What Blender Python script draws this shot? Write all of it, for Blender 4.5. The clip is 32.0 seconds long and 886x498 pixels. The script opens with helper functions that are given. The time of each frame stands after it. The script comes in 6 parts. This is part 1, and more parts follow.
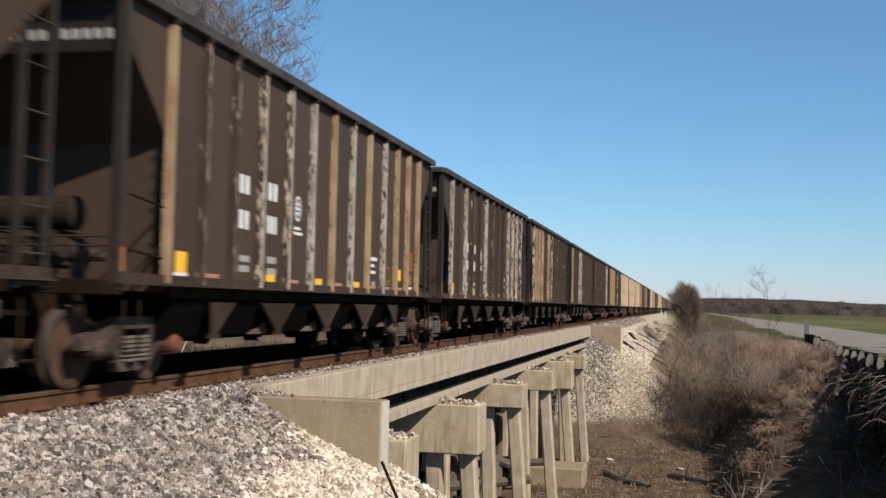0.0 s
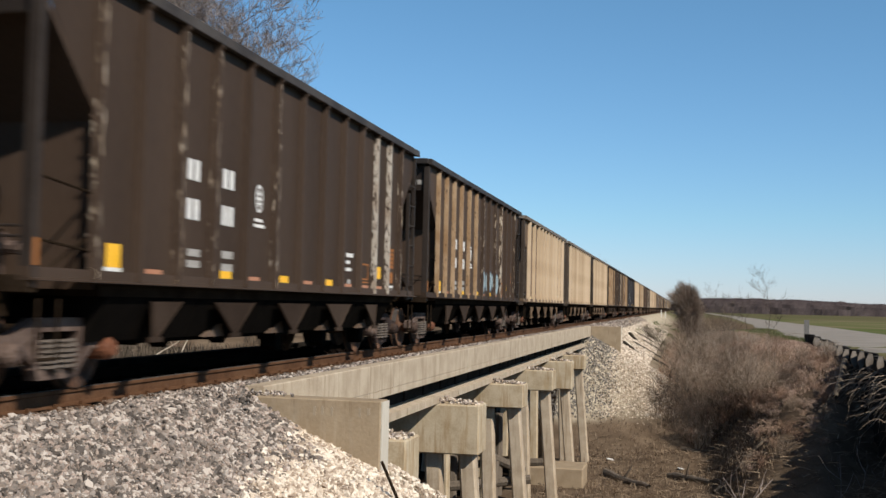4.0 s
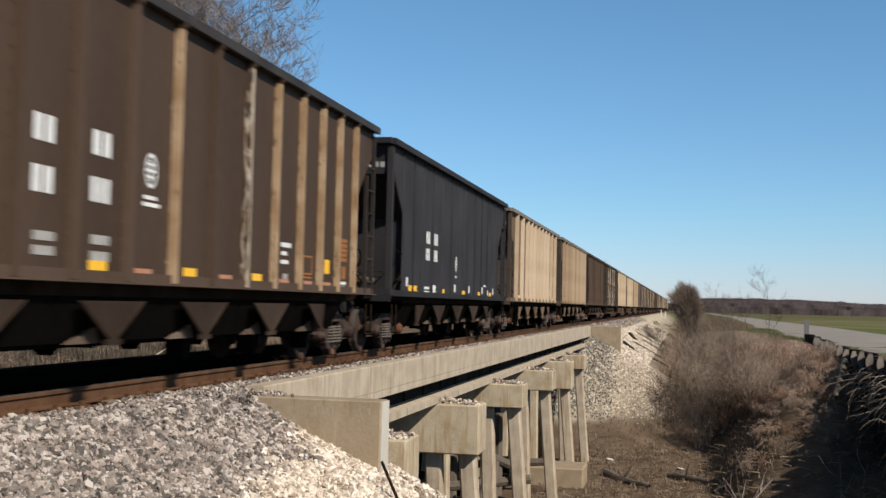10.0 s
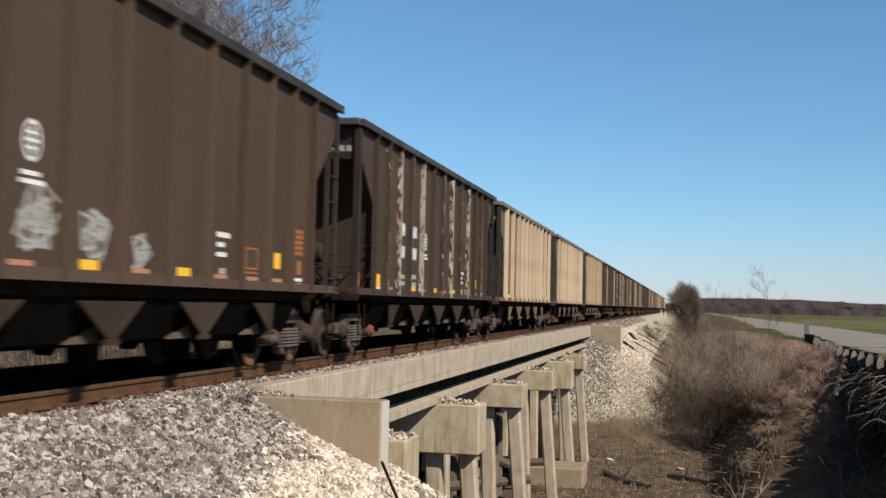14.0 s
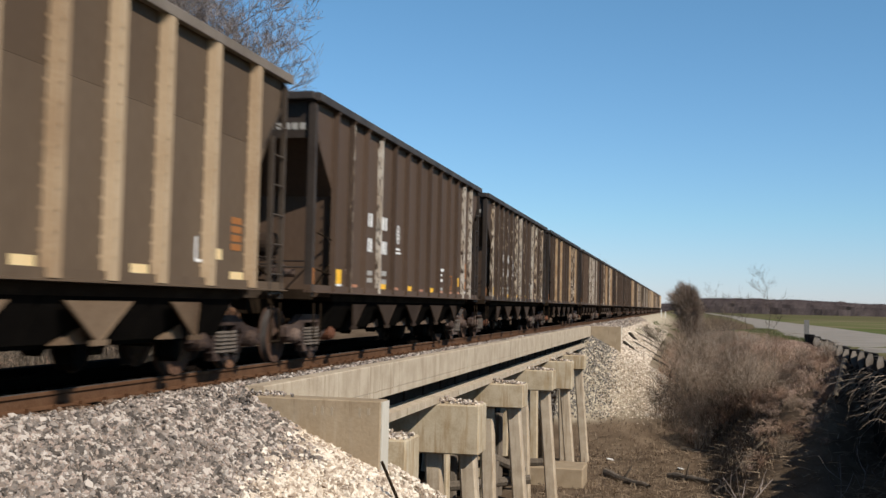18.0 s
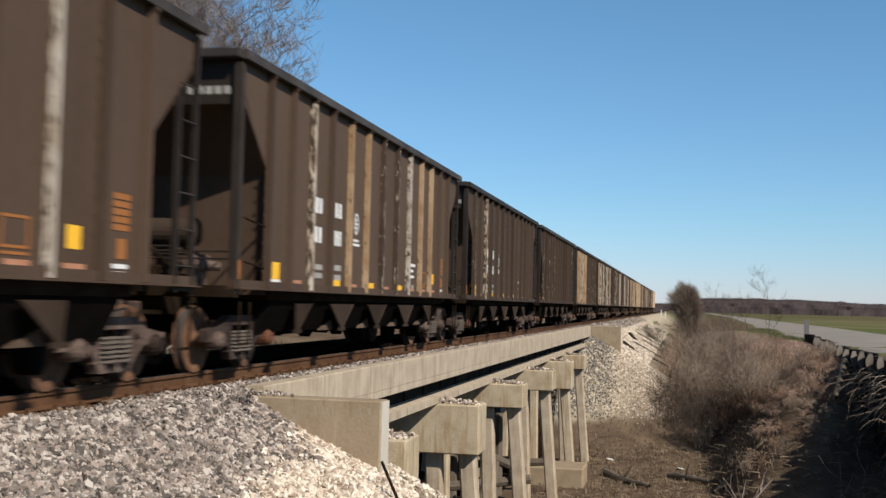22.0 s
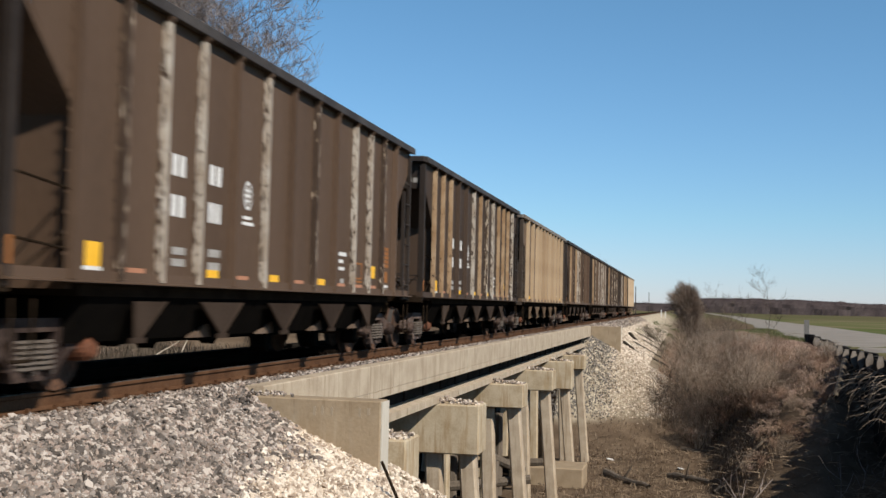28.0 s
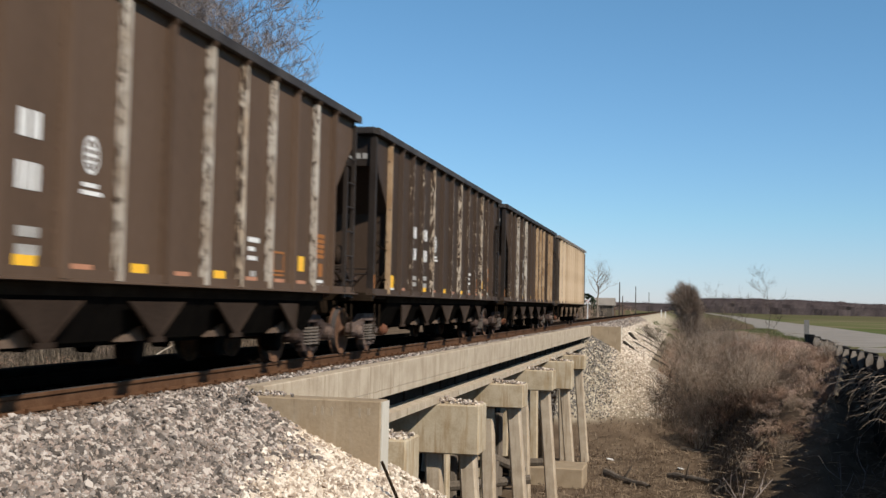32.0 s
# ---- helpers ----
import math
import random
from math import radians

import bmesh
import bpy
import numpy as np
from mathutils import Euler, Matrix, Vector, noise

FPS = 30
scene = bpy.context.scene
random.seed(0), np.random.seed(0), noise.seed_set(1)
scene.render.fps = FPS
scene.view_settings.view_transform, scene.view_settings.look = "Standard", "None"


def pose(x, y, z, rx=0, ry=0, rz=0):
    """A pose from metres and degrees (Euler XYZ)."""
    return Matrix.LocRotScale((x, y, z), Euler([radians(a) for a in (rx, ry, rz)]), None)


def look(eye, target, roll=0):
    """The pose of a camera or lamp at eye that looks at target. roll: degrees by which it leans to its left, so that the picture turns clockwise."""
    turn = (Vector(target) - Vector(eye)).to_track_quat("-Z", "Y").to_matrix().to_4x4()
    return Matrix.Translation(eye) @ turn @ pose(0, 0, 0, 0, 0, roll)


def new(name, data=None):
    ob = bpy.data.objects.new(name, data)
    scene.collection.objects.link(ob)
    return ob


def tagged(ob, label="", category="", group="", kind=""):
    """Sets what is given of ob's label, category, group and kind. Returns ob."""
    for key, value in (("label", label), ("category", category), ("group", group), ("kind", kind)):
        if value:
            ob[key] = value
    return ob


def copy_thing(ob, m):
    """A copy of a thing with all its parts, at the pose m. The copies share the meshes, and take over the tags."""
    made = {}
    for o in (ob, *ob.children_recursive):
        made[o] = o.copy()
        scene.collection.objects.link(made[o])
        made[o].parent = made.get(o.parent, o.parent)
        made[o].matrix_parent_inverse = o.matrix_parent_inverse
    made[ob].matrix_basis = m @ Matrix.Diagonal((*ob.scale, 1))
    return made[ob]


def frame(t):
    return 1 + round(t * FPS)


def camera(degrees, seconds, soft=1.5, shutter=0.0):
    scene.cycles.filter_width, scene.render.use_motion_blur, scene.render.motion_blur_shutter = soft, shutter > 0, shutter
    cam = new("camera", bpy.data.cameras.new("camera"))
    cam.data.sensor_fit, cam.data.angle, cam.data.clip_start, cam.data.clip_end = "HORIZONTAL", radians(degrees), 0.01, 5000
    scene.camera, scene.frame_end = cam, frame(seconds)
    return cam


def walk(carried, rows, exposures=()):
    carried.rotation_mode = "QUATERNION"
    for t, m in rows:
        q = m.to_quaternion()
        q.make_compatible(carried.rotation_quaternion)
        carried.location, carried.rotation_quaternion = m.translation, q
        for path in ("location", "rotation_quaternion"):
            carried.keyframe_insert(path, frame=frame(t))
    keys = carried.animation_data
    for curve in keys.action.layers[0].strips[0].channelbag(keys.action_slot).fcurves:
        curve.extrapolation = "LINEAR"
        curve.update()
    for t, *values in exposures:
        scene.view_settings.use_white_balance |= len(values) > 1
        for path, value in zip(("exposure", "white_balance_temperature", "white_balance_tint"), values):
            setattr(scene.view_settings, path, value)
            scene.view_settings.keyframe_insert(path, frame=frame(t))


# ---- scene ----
# ---- camera ----
EYE = Vector((7.436, 0.0, 1.038))
cam = camera(43.84, 32.0, 1.5, 0.28)
YAW, PITCH = radians(12.355), radians(2.836)
AHEAD = Vector((-math.sin(YAW) * math.cos(PITCH), math.cos(YAW) * math.cos(PITCH), math.sin(PITCH)))
VIEW = look(EYE, EYE + AHEAD * 10, 1.3)
walk(cam, [(0, VIEW), (32.0, VIEW)])

# ---- world, sun, exposure ----
SUN = Vector((1.0, -0.7, 1.0)).normalized()
world = bpy.data.worlds.new("world")
scene.world = world
world.use_nodes = True
wt = world.node_tree
sky = wt.nodes.new("ShaderNodeTexSky")
sky.sky_type, sky.sun_disc = "NISHITA", False
sky.sun_elevation = math.asin(SUN.z)
sky.sun_rotation = math.atan2(SUN.x, SUN.y)
sky.altitude, sky.air_density, sky.dust_density, sky.ozone_density = 300, 1.0, 0.1, 1.0
wt.nodes["Background"].inputs["Strength"].default_value = 0.10
tint = wt.nodes.new("ShaderNodeMixRGB")
tint.blend_type = "MULTIPLY"
tint.inputs["Fac"].default_value = 1.0
height = wt.nodes.new("ShaderNodeTexCoord")
split = wt.nodes.new("ShaderNodeSeparateXYZ")
cast = wt.nodes.new("ShaderNodeValToRGB")
cast.color_ramp.elements[0].position, cast.color_ramp.elements[0].color = 0.0, (0.69, 0.80, 1.26, 1)
cast.color_ramp.elements[1].position, cast.color_ramp.elements[1].color = 0.28, (0.695, 1.05, 1.22, 1)
cast.color_ramp.elements.new(0.08).color = (0.655, 0.93, 1.20, 1)
cast.color_ramp.elements.new(0.65).color = (0.58, 0.62, 0.64, 1)
wt.links.new(height.outputs["Generated"], split.inputs[0])
wt.links.new(split.outputs["Z"], cast.inputs["Fac"])
wt.links.new(cast.outputs["Color"], tint.inputs["Color2"])
wt.links.new(sky.outputs[0], tint.inputs["Color1"])
wt.links.new(tint.outputs[0], wt.nodes["Background"].inputs["Color"])
lamp = bpy.data.lights.new("sun", "SUN")
lamp.energy, lamp.angle, lamp.color = 5.0, radians(0.5), (1.0, 0.925, 0.83)
sun = new("sun", lamp)
sun.matrix_world = look(SUN * 50, (0, 0, 0))
scene.view_settings.exposure = 0.0


# ---- materials ----
def mat(name, colours, rough=0.8, metal=0.0, scale=3.0, fine=40.0, bump=0.0, per="", stretch=(1, 1, 1), spec=0.18, wet=0.0):
    """Two scales of noise mix the colours; per: 'object' or 'island' adds a random shift of value."""
    m = bpy.data.materials.new(name)
    m.use_nodes = True
    t = m.node_tree
    n, l = t.nodes, t.links
    b = n["Principled BSDF"]
    b.inputs["Roughness"].default_value, b.inputs["Metallic"].default_value = rough, metal
    b.inputs["Specular IOR Level"].default_value = spec
    co = n.new("ShaderNodeTexCoord")
    mp = n.new("ShaderNodeMapping")
    mp.inputs["Scale"].default_value = stretch
    l.new(co.outputs["Object"], mp.inputs["Vector"])
    big, small = n.new("ShaderNodeTexNoise"), n.new("ShaderNodeTexNoise")
    big.inputs["Scale"].default_value, small.inputs["Scale"].default_value = scale, fine
    big.inputs["Detail"].default_value, small.inputs["Detail"].default_value = 5, 4
    add = n.new("ShaderNodeMath")
    add.operation = "MULTIPLY_ADD"
    add.inputs[1].default_value = 0.35
    mul = n.new("ShaderNodeMath")
    mul.operation, mul.inputs[1].default_value = "MULTIPLY", 0.65
    for x in (big, small):
        l.new(mp.outputs[0], x.inputs["Vector"])
    l.new(small.outputs["Fac"], add.inputs[0])
    l.new(big.outputs["Fac"], mul.inputs[0])
    l.new(mul.outputs[0], add.inputs[2])
    fac = add.outputs[0]
    if per:
        rnd = n.new("ShaderNodeObjectInfo" if per == "object" else "ShaderNodeNewGeometry")
        r = rnd.outputs["Random" if per == "object" else "Random Per Island"]
        ma = n.new("ShaderNodeMath")
        ma.operation = "MULTIPLY_ADD"
        ma.inputs[1].default_value = 0.6 if per == "island" else 0.3
        l.new(r, ma.inputs[0])
        mb = n.new("ShaderNodeMath")
        mb.operation = "SUBTRACT"
        mb.inputs[1].default_value = 0.3 if per == "island" else 0.15
        l.new(fac, mb.inputs[0])
        l.new(mb.outputs[0], ma.inputs[2])
        fac = ma.outputs[0]
    ramp = n.new("ShaderNodeValToRGB")
    e = ramp.color_ramp.elements
    k = len(colours)
    for i, c in enumerate(colours):
        pos = 0.28 + 0.44 * i / max(1, k - 1)
        if i < 2:
            e[i].position, e[i].color = pos, (*c, 1)
        else:
            e.new(pos).color = (*c, 1)
    l.new(fac, ramp.inputs["Fac"])
    l.new(ramp.outputs["Color"], b.inputs["Base Color"])
    if bump:
        bp = n.new("ShaderNodeBump")
        bp.inputs["Strength"].default_value, bp.inputs["Distance"].default_value = bump, 0.02
        l.new(small.outputs["Fac"], bp.inputs["Height"])
        l.new(bp.outputs["Normal"], b.inputs["Normal"])
    return m


def peeled(name, under, over, share, streak=(15, 15, 1.0), rough=0.7, soft=0.04, lean=0.0):
    """Paint of colour under with ragged worn patches of colour over; share: how much is worn; lean: more wear towards +y."""
    m = mat(name, under, rough, 0, 2.5, 30, 0.15)
    t = m.node_tree
    n, l = t.nodes, t.links
    b = n["Principled BSDF"]
    co = n.new("ShaderNodeTexCoord")
    info = n.new("ShaderNodeObjectInfo")
    sh = n.new("ShaderNodeVectorMath")
    sh.operation = "MULTIPLY_ADD"
    sh.inputs[1].default_value = (37, 53, 71)
    l.new(info.outputs["Random"], sh.inputs[0])
    l.new(co.outputs["Object"], sh.inputs[2])
    mp = n.new("ShaderNodeMapping")
    mp.inputs["Scale"].default_value = streak
    l.new(sh.outputs[0], mp.inputs["Vector"])
    tx = n.new("ShaderNodeTexNoise")
    tx.inputs["Scale"].default_value, tx.inputs["Detail"].default_value, tx.inputs["Roughness"].default_value = 1.0, 6, 0.65
    l.new(mp.outputs[0], tx.inputs["Vector"])
    rp = n.new("ShaderNodeValToRGB")
    rp.color_ramp.elements[0].position = 0.62 - 0.3 * share
    rp.color_ramp.elements[1].position = 0.62 + soft - 0.3 * share
    worn = tx.outputs["Fac"]
    if lean:
        axes = n.new("ShaderNodeSeparateXYZ")
        l.new(co.outputs["Object"], axes.inputs[0])
        bias = n.new("ShaderNodeMath")
        bias.operation, bias.inputs[1].default_value = "MULTIPLY_ADD", lean
        off = n.new("ShaderNodeMath")
        off.operation, off.inputs[1].default_value = "ADD", 0.042
        l.new(axes.outputs["Y"], off.inputs[0])
        l.new(off.outputs[0], bias.inputs[0])
        l.new(worn, bias.inputs[2])
        worn = bias.outputs[0]
    l.new(worn, rp.inputs["Fac"])
    tone = n.new("ShaderNodeTexNoise")
    tone.inputs["Scale"].default_value, tone.inputs["Detail"].default_value = 2.2, 4
    l.new(sh.outputs[0], tone.inputs["Vector"])
    tr = n.new("ShaderNodeValToRGB")
    tr.color_ramp.elements[0].position, tr.color_ramp.elements[1].position = 0.35, 0.65
    tr.color_ramp.elements[0].color, tr.color_ramp.elements[1].color = (*over[0], 1), (*over[1], 1)
    l.new(tone.outputs["Fac"], tr.inputs["Fac"])
    mx = n.new("ShaderNodeMixRGB")
    old = b.inputs["Base Color"].links[0].from_socket
    l.new(rp.outputs["Color"], mx.inputs["Fac"])
    l.new(old, mx.inputs["Color1"])
    l.new(tr.outputs["Color"], mx.inputs["Color2"])
    l.new(mx.outputs[0], b.inputs["Base Color"])
    return m


BROWN = [(0.0365, 0.0228, 0.0148), (0.0555, 0.0357, 0.024), (0.072, 0.0477, 0.0333)]
BROWN_B = [(c[0] * 1.75, c[1] * 1.7, c[2] * 1.62) for c in BROWN]
BROWN_L = [(c[0] * 1.36, c[1] * 1.33, c[2] * 1.3) for c in BROWN]
CREAM = [(0.36, 0.265, 0.175), (0.52, 0.45, 0.36)]
M_BODY = mat("weathered brown paint", BROWN, 0.65, 0, 0.6, 22, 0.12, "object", (1, 1, 0.25))
M_BODYL = mat("sun-faded brown paint", BROWN_L, 0.65, 0, 0.6, 22, 0.12, "object", (1, 1, 0.25))
M_BODYB = mat("bleached brown paint", BROWN_B, 0.65, 0, 0.6, 22, 0.12, "object", (1, 1, 0.25))
M_CHORD = mat("dark worn chord paint", [(0.023, 0.0185, 0.0162), (0.041, 0.0335, 0.0295), (0.078, 0.067, 0.059)], 0.6, 0, 1.2, 30, 0.1, "object")
# dark paint of posts and ladders; on the hood it stands for shadow
M_POST = mat("dark post and shaded hood paint", [(0.020, 0.0145, 0.0115), (0.034, 0.0255, 0.0205), (0.052, 0.041, 0.034)], 0.65, 0, 1.2, 30, 0.1, "object")
M_RIB_D = mat("brown rib paint", BROWN, 0.65, 0, 1.5, 30, 0.1, "object")
M_RIB_P = peeled("flaking rib paint", BROWN, CREAM, 0.06, (26, 26, 4), lean=1.2)
M_RIB_H = peeled("half bare rib", BROWN, CREAM, 0.42, (26, 26, 5), lean=2.8)
M_RIB_T = peeled("bare primer rib", BROWN, [(0.27, 0.165, 0.085), (0.40, 0.28, 0.17)], 0.92, (24, 24, 6), lean=3.0)
M_RIB_W = peeled("pale bare rib", BROWN, [(0.31, 0.25, 0.19), (0.46, 0.41, 0.345)], 0.66, (28, 28, 7), lean=3.4)
M_BLACK = mat("black car paint", [(0.018, 0.01656, 0.01716), (0.0312, 0.0288, 0.0299), (0.0456, 0.042, 0.0429)], 0.7, 0, 0.7, 25, 0.08, "object", spec=0.08)
M_TANB = mat("dusty tan sheet", [(0.112, 0.073, 0.044), (0.152, 0.102, 0.064), (0.188, 0.132, 0.086)], 0.75, 0, 0.7, 20, 0.08, "", (1, 1, 0.3))
M_TANR = mat("cream rib paint", [(0.41, 0.298, 0.187), (0.52, 0.393, 0.262), (0.60, 0.468, 0.328)], 0.7, 0, 1.2, 26, 0.06, "object")
M_TANO = mat("dull tan rib paint", [(0.30, 0.203, 0.12), (0.385, 0.278, 0.172), (0.45, 0.335, 0.215)], 0.7, 0, 1.2, 26, 0.06, "object")
M_TANC = mat("grey brown chord", [(0.11, 0.088, 0.069), (0.17, 0.139, 0.111), (0.22, 0.182, 0.147)], 0.65, 0, 1.2, 25, 0.08, "object")
M_TANE = mat("grimy brown end steel", [(0.035, 0.025, 0.018), (0.062, 0.046, 0.034), (0.09, 0.068, 0.051)], 0.7, 0, 1.2, 25, 0.08, "object")
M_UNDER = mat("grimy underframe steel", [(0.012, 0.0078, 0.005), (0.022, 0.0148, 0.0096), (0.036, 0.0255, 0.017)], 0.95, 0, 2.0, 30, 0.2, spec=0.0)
M_CHUTE = mat("dusty hopper sheet", [(0.0805, 0.05184, 0.032), (0.1323, 0.08856, 0.056), (0.1782, 0.1242, 0.08)], 0.85, 0, 1.5, 24, 0.12, "object", spec=0.08)
M_CAST = mat("rusty cast steel", [(0.024, 0.015, 0.012), (0.07, 0.046, 0.036), (0.16, 0.113, 0.09)], 0.8, 0.0, 4, 40, 0.25, "object")
M_SPRING = mat("rubbed spring steel", [(0.08, 0.064, 0.052), (0.155, 0.128, 0.105)], 0.7, 0.0, 5, 50)
M_VPLATE = mat("grimy hopper plate", [(0.02604, 0.0168, 0.01162), (0.04247, 0.02862, 0.02041), (0.05823, 0.04044, 0.02948)], 0.85, 0, 1.5, 24, 0.12, "object", spec=0.08)
# paler colour for hopper sheet where the sun reaches it
M_LITPATCH = mat("sunlit hopper sheet patch", [(0.07, 0.047, 0.033), (0.115, 0.08, 0.058), (0.16, 0.115, 0.085)], 0.85, 0, 1.5, 24, 0.12, "object", spec=0.08)
M_WHEEL = mat("rusty wheel steel", [(0.03, 0.021, 0.016), (0.09, 0.048, 0.03), (0.17, 0.085, 0.045)], 0.75, 0.0, 3, 30, 0.2, "object")
M_TREAD = mat("worn tread steel", [(0.05, 0.042, 0.038), (0.10, 0.088, 0.08)], 0.7, 0.0, 6, 60, spec=0.04)
M_WHITE = mat("white lettering paint", [(0.62, 0.61, 0.58), (0.8, 0.79, 0.76)], 0.6, 0, 6, 50)
M_TEXT = mat("grimy white stencil paint", [(0.26, 0.245, 0.22), (0.42, 0.40, 0.37)], 0.65, 0, 9, 60)
M_CYAN = mat("pale blue spray paint", [(0.26, 0.36, 0.39), (0.40, 0.48, 0.50)], 0.6, 0, 4, 40)
M_BLUEL = mat("faded blue spray outline", [(0.05, 0.075, 0.10), (0.09, 0.12, 0.15)], 0.6, 0, 4, 40)
M_TANG = mat("smoky grey brown sheet", [(0.083, 0.055, 0.0345), (0.114, 0.079, 0.051), (0.145, 0.103, 0.068)], 0.75, 0, 0.7, 20, 0.08, "object", (1, 1, 0.3))
M_TANU = mat("dusty grey tan sheet", [(0.106, 0.070, 0.0435), (0.145, 0.099, 0.064), (0.179, 0.128, 0.086)], 0.75, 0, 0.7, 20, 0.08, "", (1, 1, 0.3))
# black stands in for the shade beneath the cars
M_SHADED = mat("shade-black underbody steel", [(0.005, 0.0045, 0.004), (0.010, 0.0085, 0.007)], 1.0, 0, 3, 30, 0.2, spec=0.0)
M_GREYL = mat("faded dark lettering", [(0.05, 0.038, 0.028), (0.075, 0.058, 0.044)], 0.7, 0, 6, 50)
M_YELL = mat("yellow reflector", [(0.80, 0.42, 0.02), (0.92, 0.52, 0.05)], 0.45, 0, 6, 60)
M_ORAN = mat("rusty orange stencil", [(0.25, 0.095, 0.028), (0.36, 0.145, 0.045)], 0.65, 0, 8, 60)
M_PINK = mat("dirty red reflector", [(0.36, 0.16, 0.09), (0.5, 0.24, 0.14)], 0.55, 0, 8, 60)
M_PALEY = mat("faded yellow reflector", [(0.70, 0.50, 0.24), (0.78, 0.6, 0.33)], 0.5, 0, 8, 60)
M_RUST = mat("orange rusted bearing paint", [(0.10, 0.04, 0.022), (0.20, 0.08, 0.042)], 0.7, 0, 6, 40, 0.1, "object")
# near-black in place of the train's shade on the far rail
M_RAIL_SHADE = mat("far rail steel in painted shade", [(0.008, 0.006, 0.005), (0.014, 0.010, 0.008)], 1.0, 0, 3, 40, 0.2, spec=0.0)
M_RAIL = mat("rusty rail steel", [(0.06, 0.03, 0.0168), (0.102, 0.051, 0.027), (0.138, 0.075, 0.042)], 0.8, 0.0, 3, 40, 0.2, spec=0.05)
M_DECK = mat("dark ballast bed", [(0.012, 0.0105, 0.009), (0.024, 0.021, 0.018), (0.045, 0.039, 0.033)], 0.95, 0, 2.0, 25, 0.4, spec=0.05)
M_TIE = mat("creosoted tie wood", [(0.021, 0.0168, 0.0126), (0.042, 0.0336, 0.0252), (0.07, 0.056, 0.042)], 0.9, 0, 3, 40, 0.4, "object", (1, 8, 8))
M_CONC = peeled("weathered concrete", [(0.33, 0.2587, 0.18), (0.44, 0.3571, 0.26), (0.53, 0.445, 0.335)], [(0.22, 0.1552, 0.095), (0.34, 0.2691, 0.185)], 0.32, (8, 8, 0.5), 0.88, 0.2)
M_CONCO = peeled("ochre stained concrete", [(0.33, 0.255, 0.155), (0.459, 0.3744, 0.2597), (0.5406, 0.4576, 0.3283)], [(0.255, 0.156, 0.0637), (0.3672, 0.2548, 0.1274)], 0.42, (6, 6, 0.6), 0.88, 0.2)
M_CONCW = peeled("grimy wing wall concrete", [(0.26, 0.192, 0.122), (0.325, 0.25, 0.165), (0.39, 0.307, 0.21)], [(0.175, 0.119, 0.067), (0.42, 0.352, 0.262)], 0.30, (9, 9, 0.35), 0.9, 0.22)
# lighter concrete, partly to paint the sun on the wall's end
M_CONCP = mat("pale sunlit end concrete", [(0.48, 0.43, 0.35), (0.62, 0.57, 0.48)], 0.9, 0, 3, 30, 0.15, "", (4, 4, 0.6))
# near-black for the shade under the curb and on the far curb
M_WEB = mat("shade-darkened girder web", [(0.016, 0.014, 0.012), (0.026, 0.023, 0.020), (0.04, 0.035, 0.03)], 0.95, 0, 1.5, 18, 0.1, spec=0.0)
M_CHALK = mat("faint pale wall marks", [(0.31, 0.25, 0.177), (0.37, 0.305, 0.225)], 0.9, 0, 8, 50)
M_TIMB = mat("grey old timber", [(0.07, 0.055, 0.04), (0.13, 0.105, 0.08), (0.2, 0.165, 0.13)], 0.9, 0, 3, 30, 0.4, "object", (6, 6, 0.7))
M_STONE = mat("grey ballast stone", [(0.10, 0.084, 0.072), (0.175, 0.152, 0.132), (0.245, 0.19, 0.152), (0.265, 0.235, 0.206), (0.345, 0.26, 0.212), (0.49, 0.425, 0.365)], 0.9, 0, 5, 60, 0.2, "island", spec=0.1)
M_RIP = mat("dark grey riprap", [(0.095, 0.087, 0.08), (0.145, 0.134, 0.124), (0.18, 0.166, 0.152), (0.25, 0.225, 0.2)], 0.9, 0, 5, 60, 0.2, "island", spec=0.05)
M_STAIN = mat("rust-stained ballast stone", [(0.045, 0.027, 0.018), (0.10, 0.062, 0.042), (0.17, 0.115, 0.082), (0.24, 0.19, 0.15)], 0.95, 0, 5, 60, 0.2, "island", spec=0.03)
M_LIME = mat("tan limestone", [(0.33, 0.255, 0.19), (0.52, 0.425, 0.33), (0.67, 0.57, 0.455), (0.78, 0.685, 0.565)], 0.9, 0, 5, 60, 0.2, "island", spec=0.1)
M_TWIG = mat("grey brown bark", [(0.12, 0.088, 0.065), (0.25, 0.192, 0.142), (0.44, 0.352, 0.27)], 0.9, 0, 1.2, 40, 0, "object")
M_DARKT = mat("dark bush bark", [(0.045, 0.033, 0.024), (0.085, 0.064, 0.048), (0.14, 0.108, 0.082)], 0.9, 0, 1.2, 40, 0, "object")
M_TWIGR = mat("red brown twigs", [(0.15, 0.09, 0.064), (0.28, 0.176, 0.122), (0.44, 0.295, 0.21)], 0.9, 0, 1.2, 40, 0, "object")
M_TREEB = mat("pale grey tree bark", [(0.15, 0.12, 0.105), (0.26, 0.215, 0.19), (0.37, 0.31, 0.275)], 0.9, 0, 3, 40, 0, "island")
M_PALEB = mat("bleached dead wood", [(0.30, 0.25, 0.19), (0.44, 0.385, 0.31)], 0.9, 0, 3, 40, 0, "island")
M_STRAW = mat("dry grass", [(0.19, 0.115, 0.075), (0.33, 0.215, 0.15), (0.47, 0.335, 0.245)], 0.9, 0, 3, 40, 0, "island")
M_GREEN = mat("green grass", [(0.06, 0.075, 0.022), (0.10, 0.115, 0.04), (0.15, 0.15, 0.07)], 0.9, 0, 3, 40, 0, "island")
M_PINKG = mat("pinkish dry grass", [(0.24, 0.15, 0.105), (0.40, 0.27, 0.20), (0.54, 0.40, 0.31)], 0.9, 0, 3, 40, 0, "island")
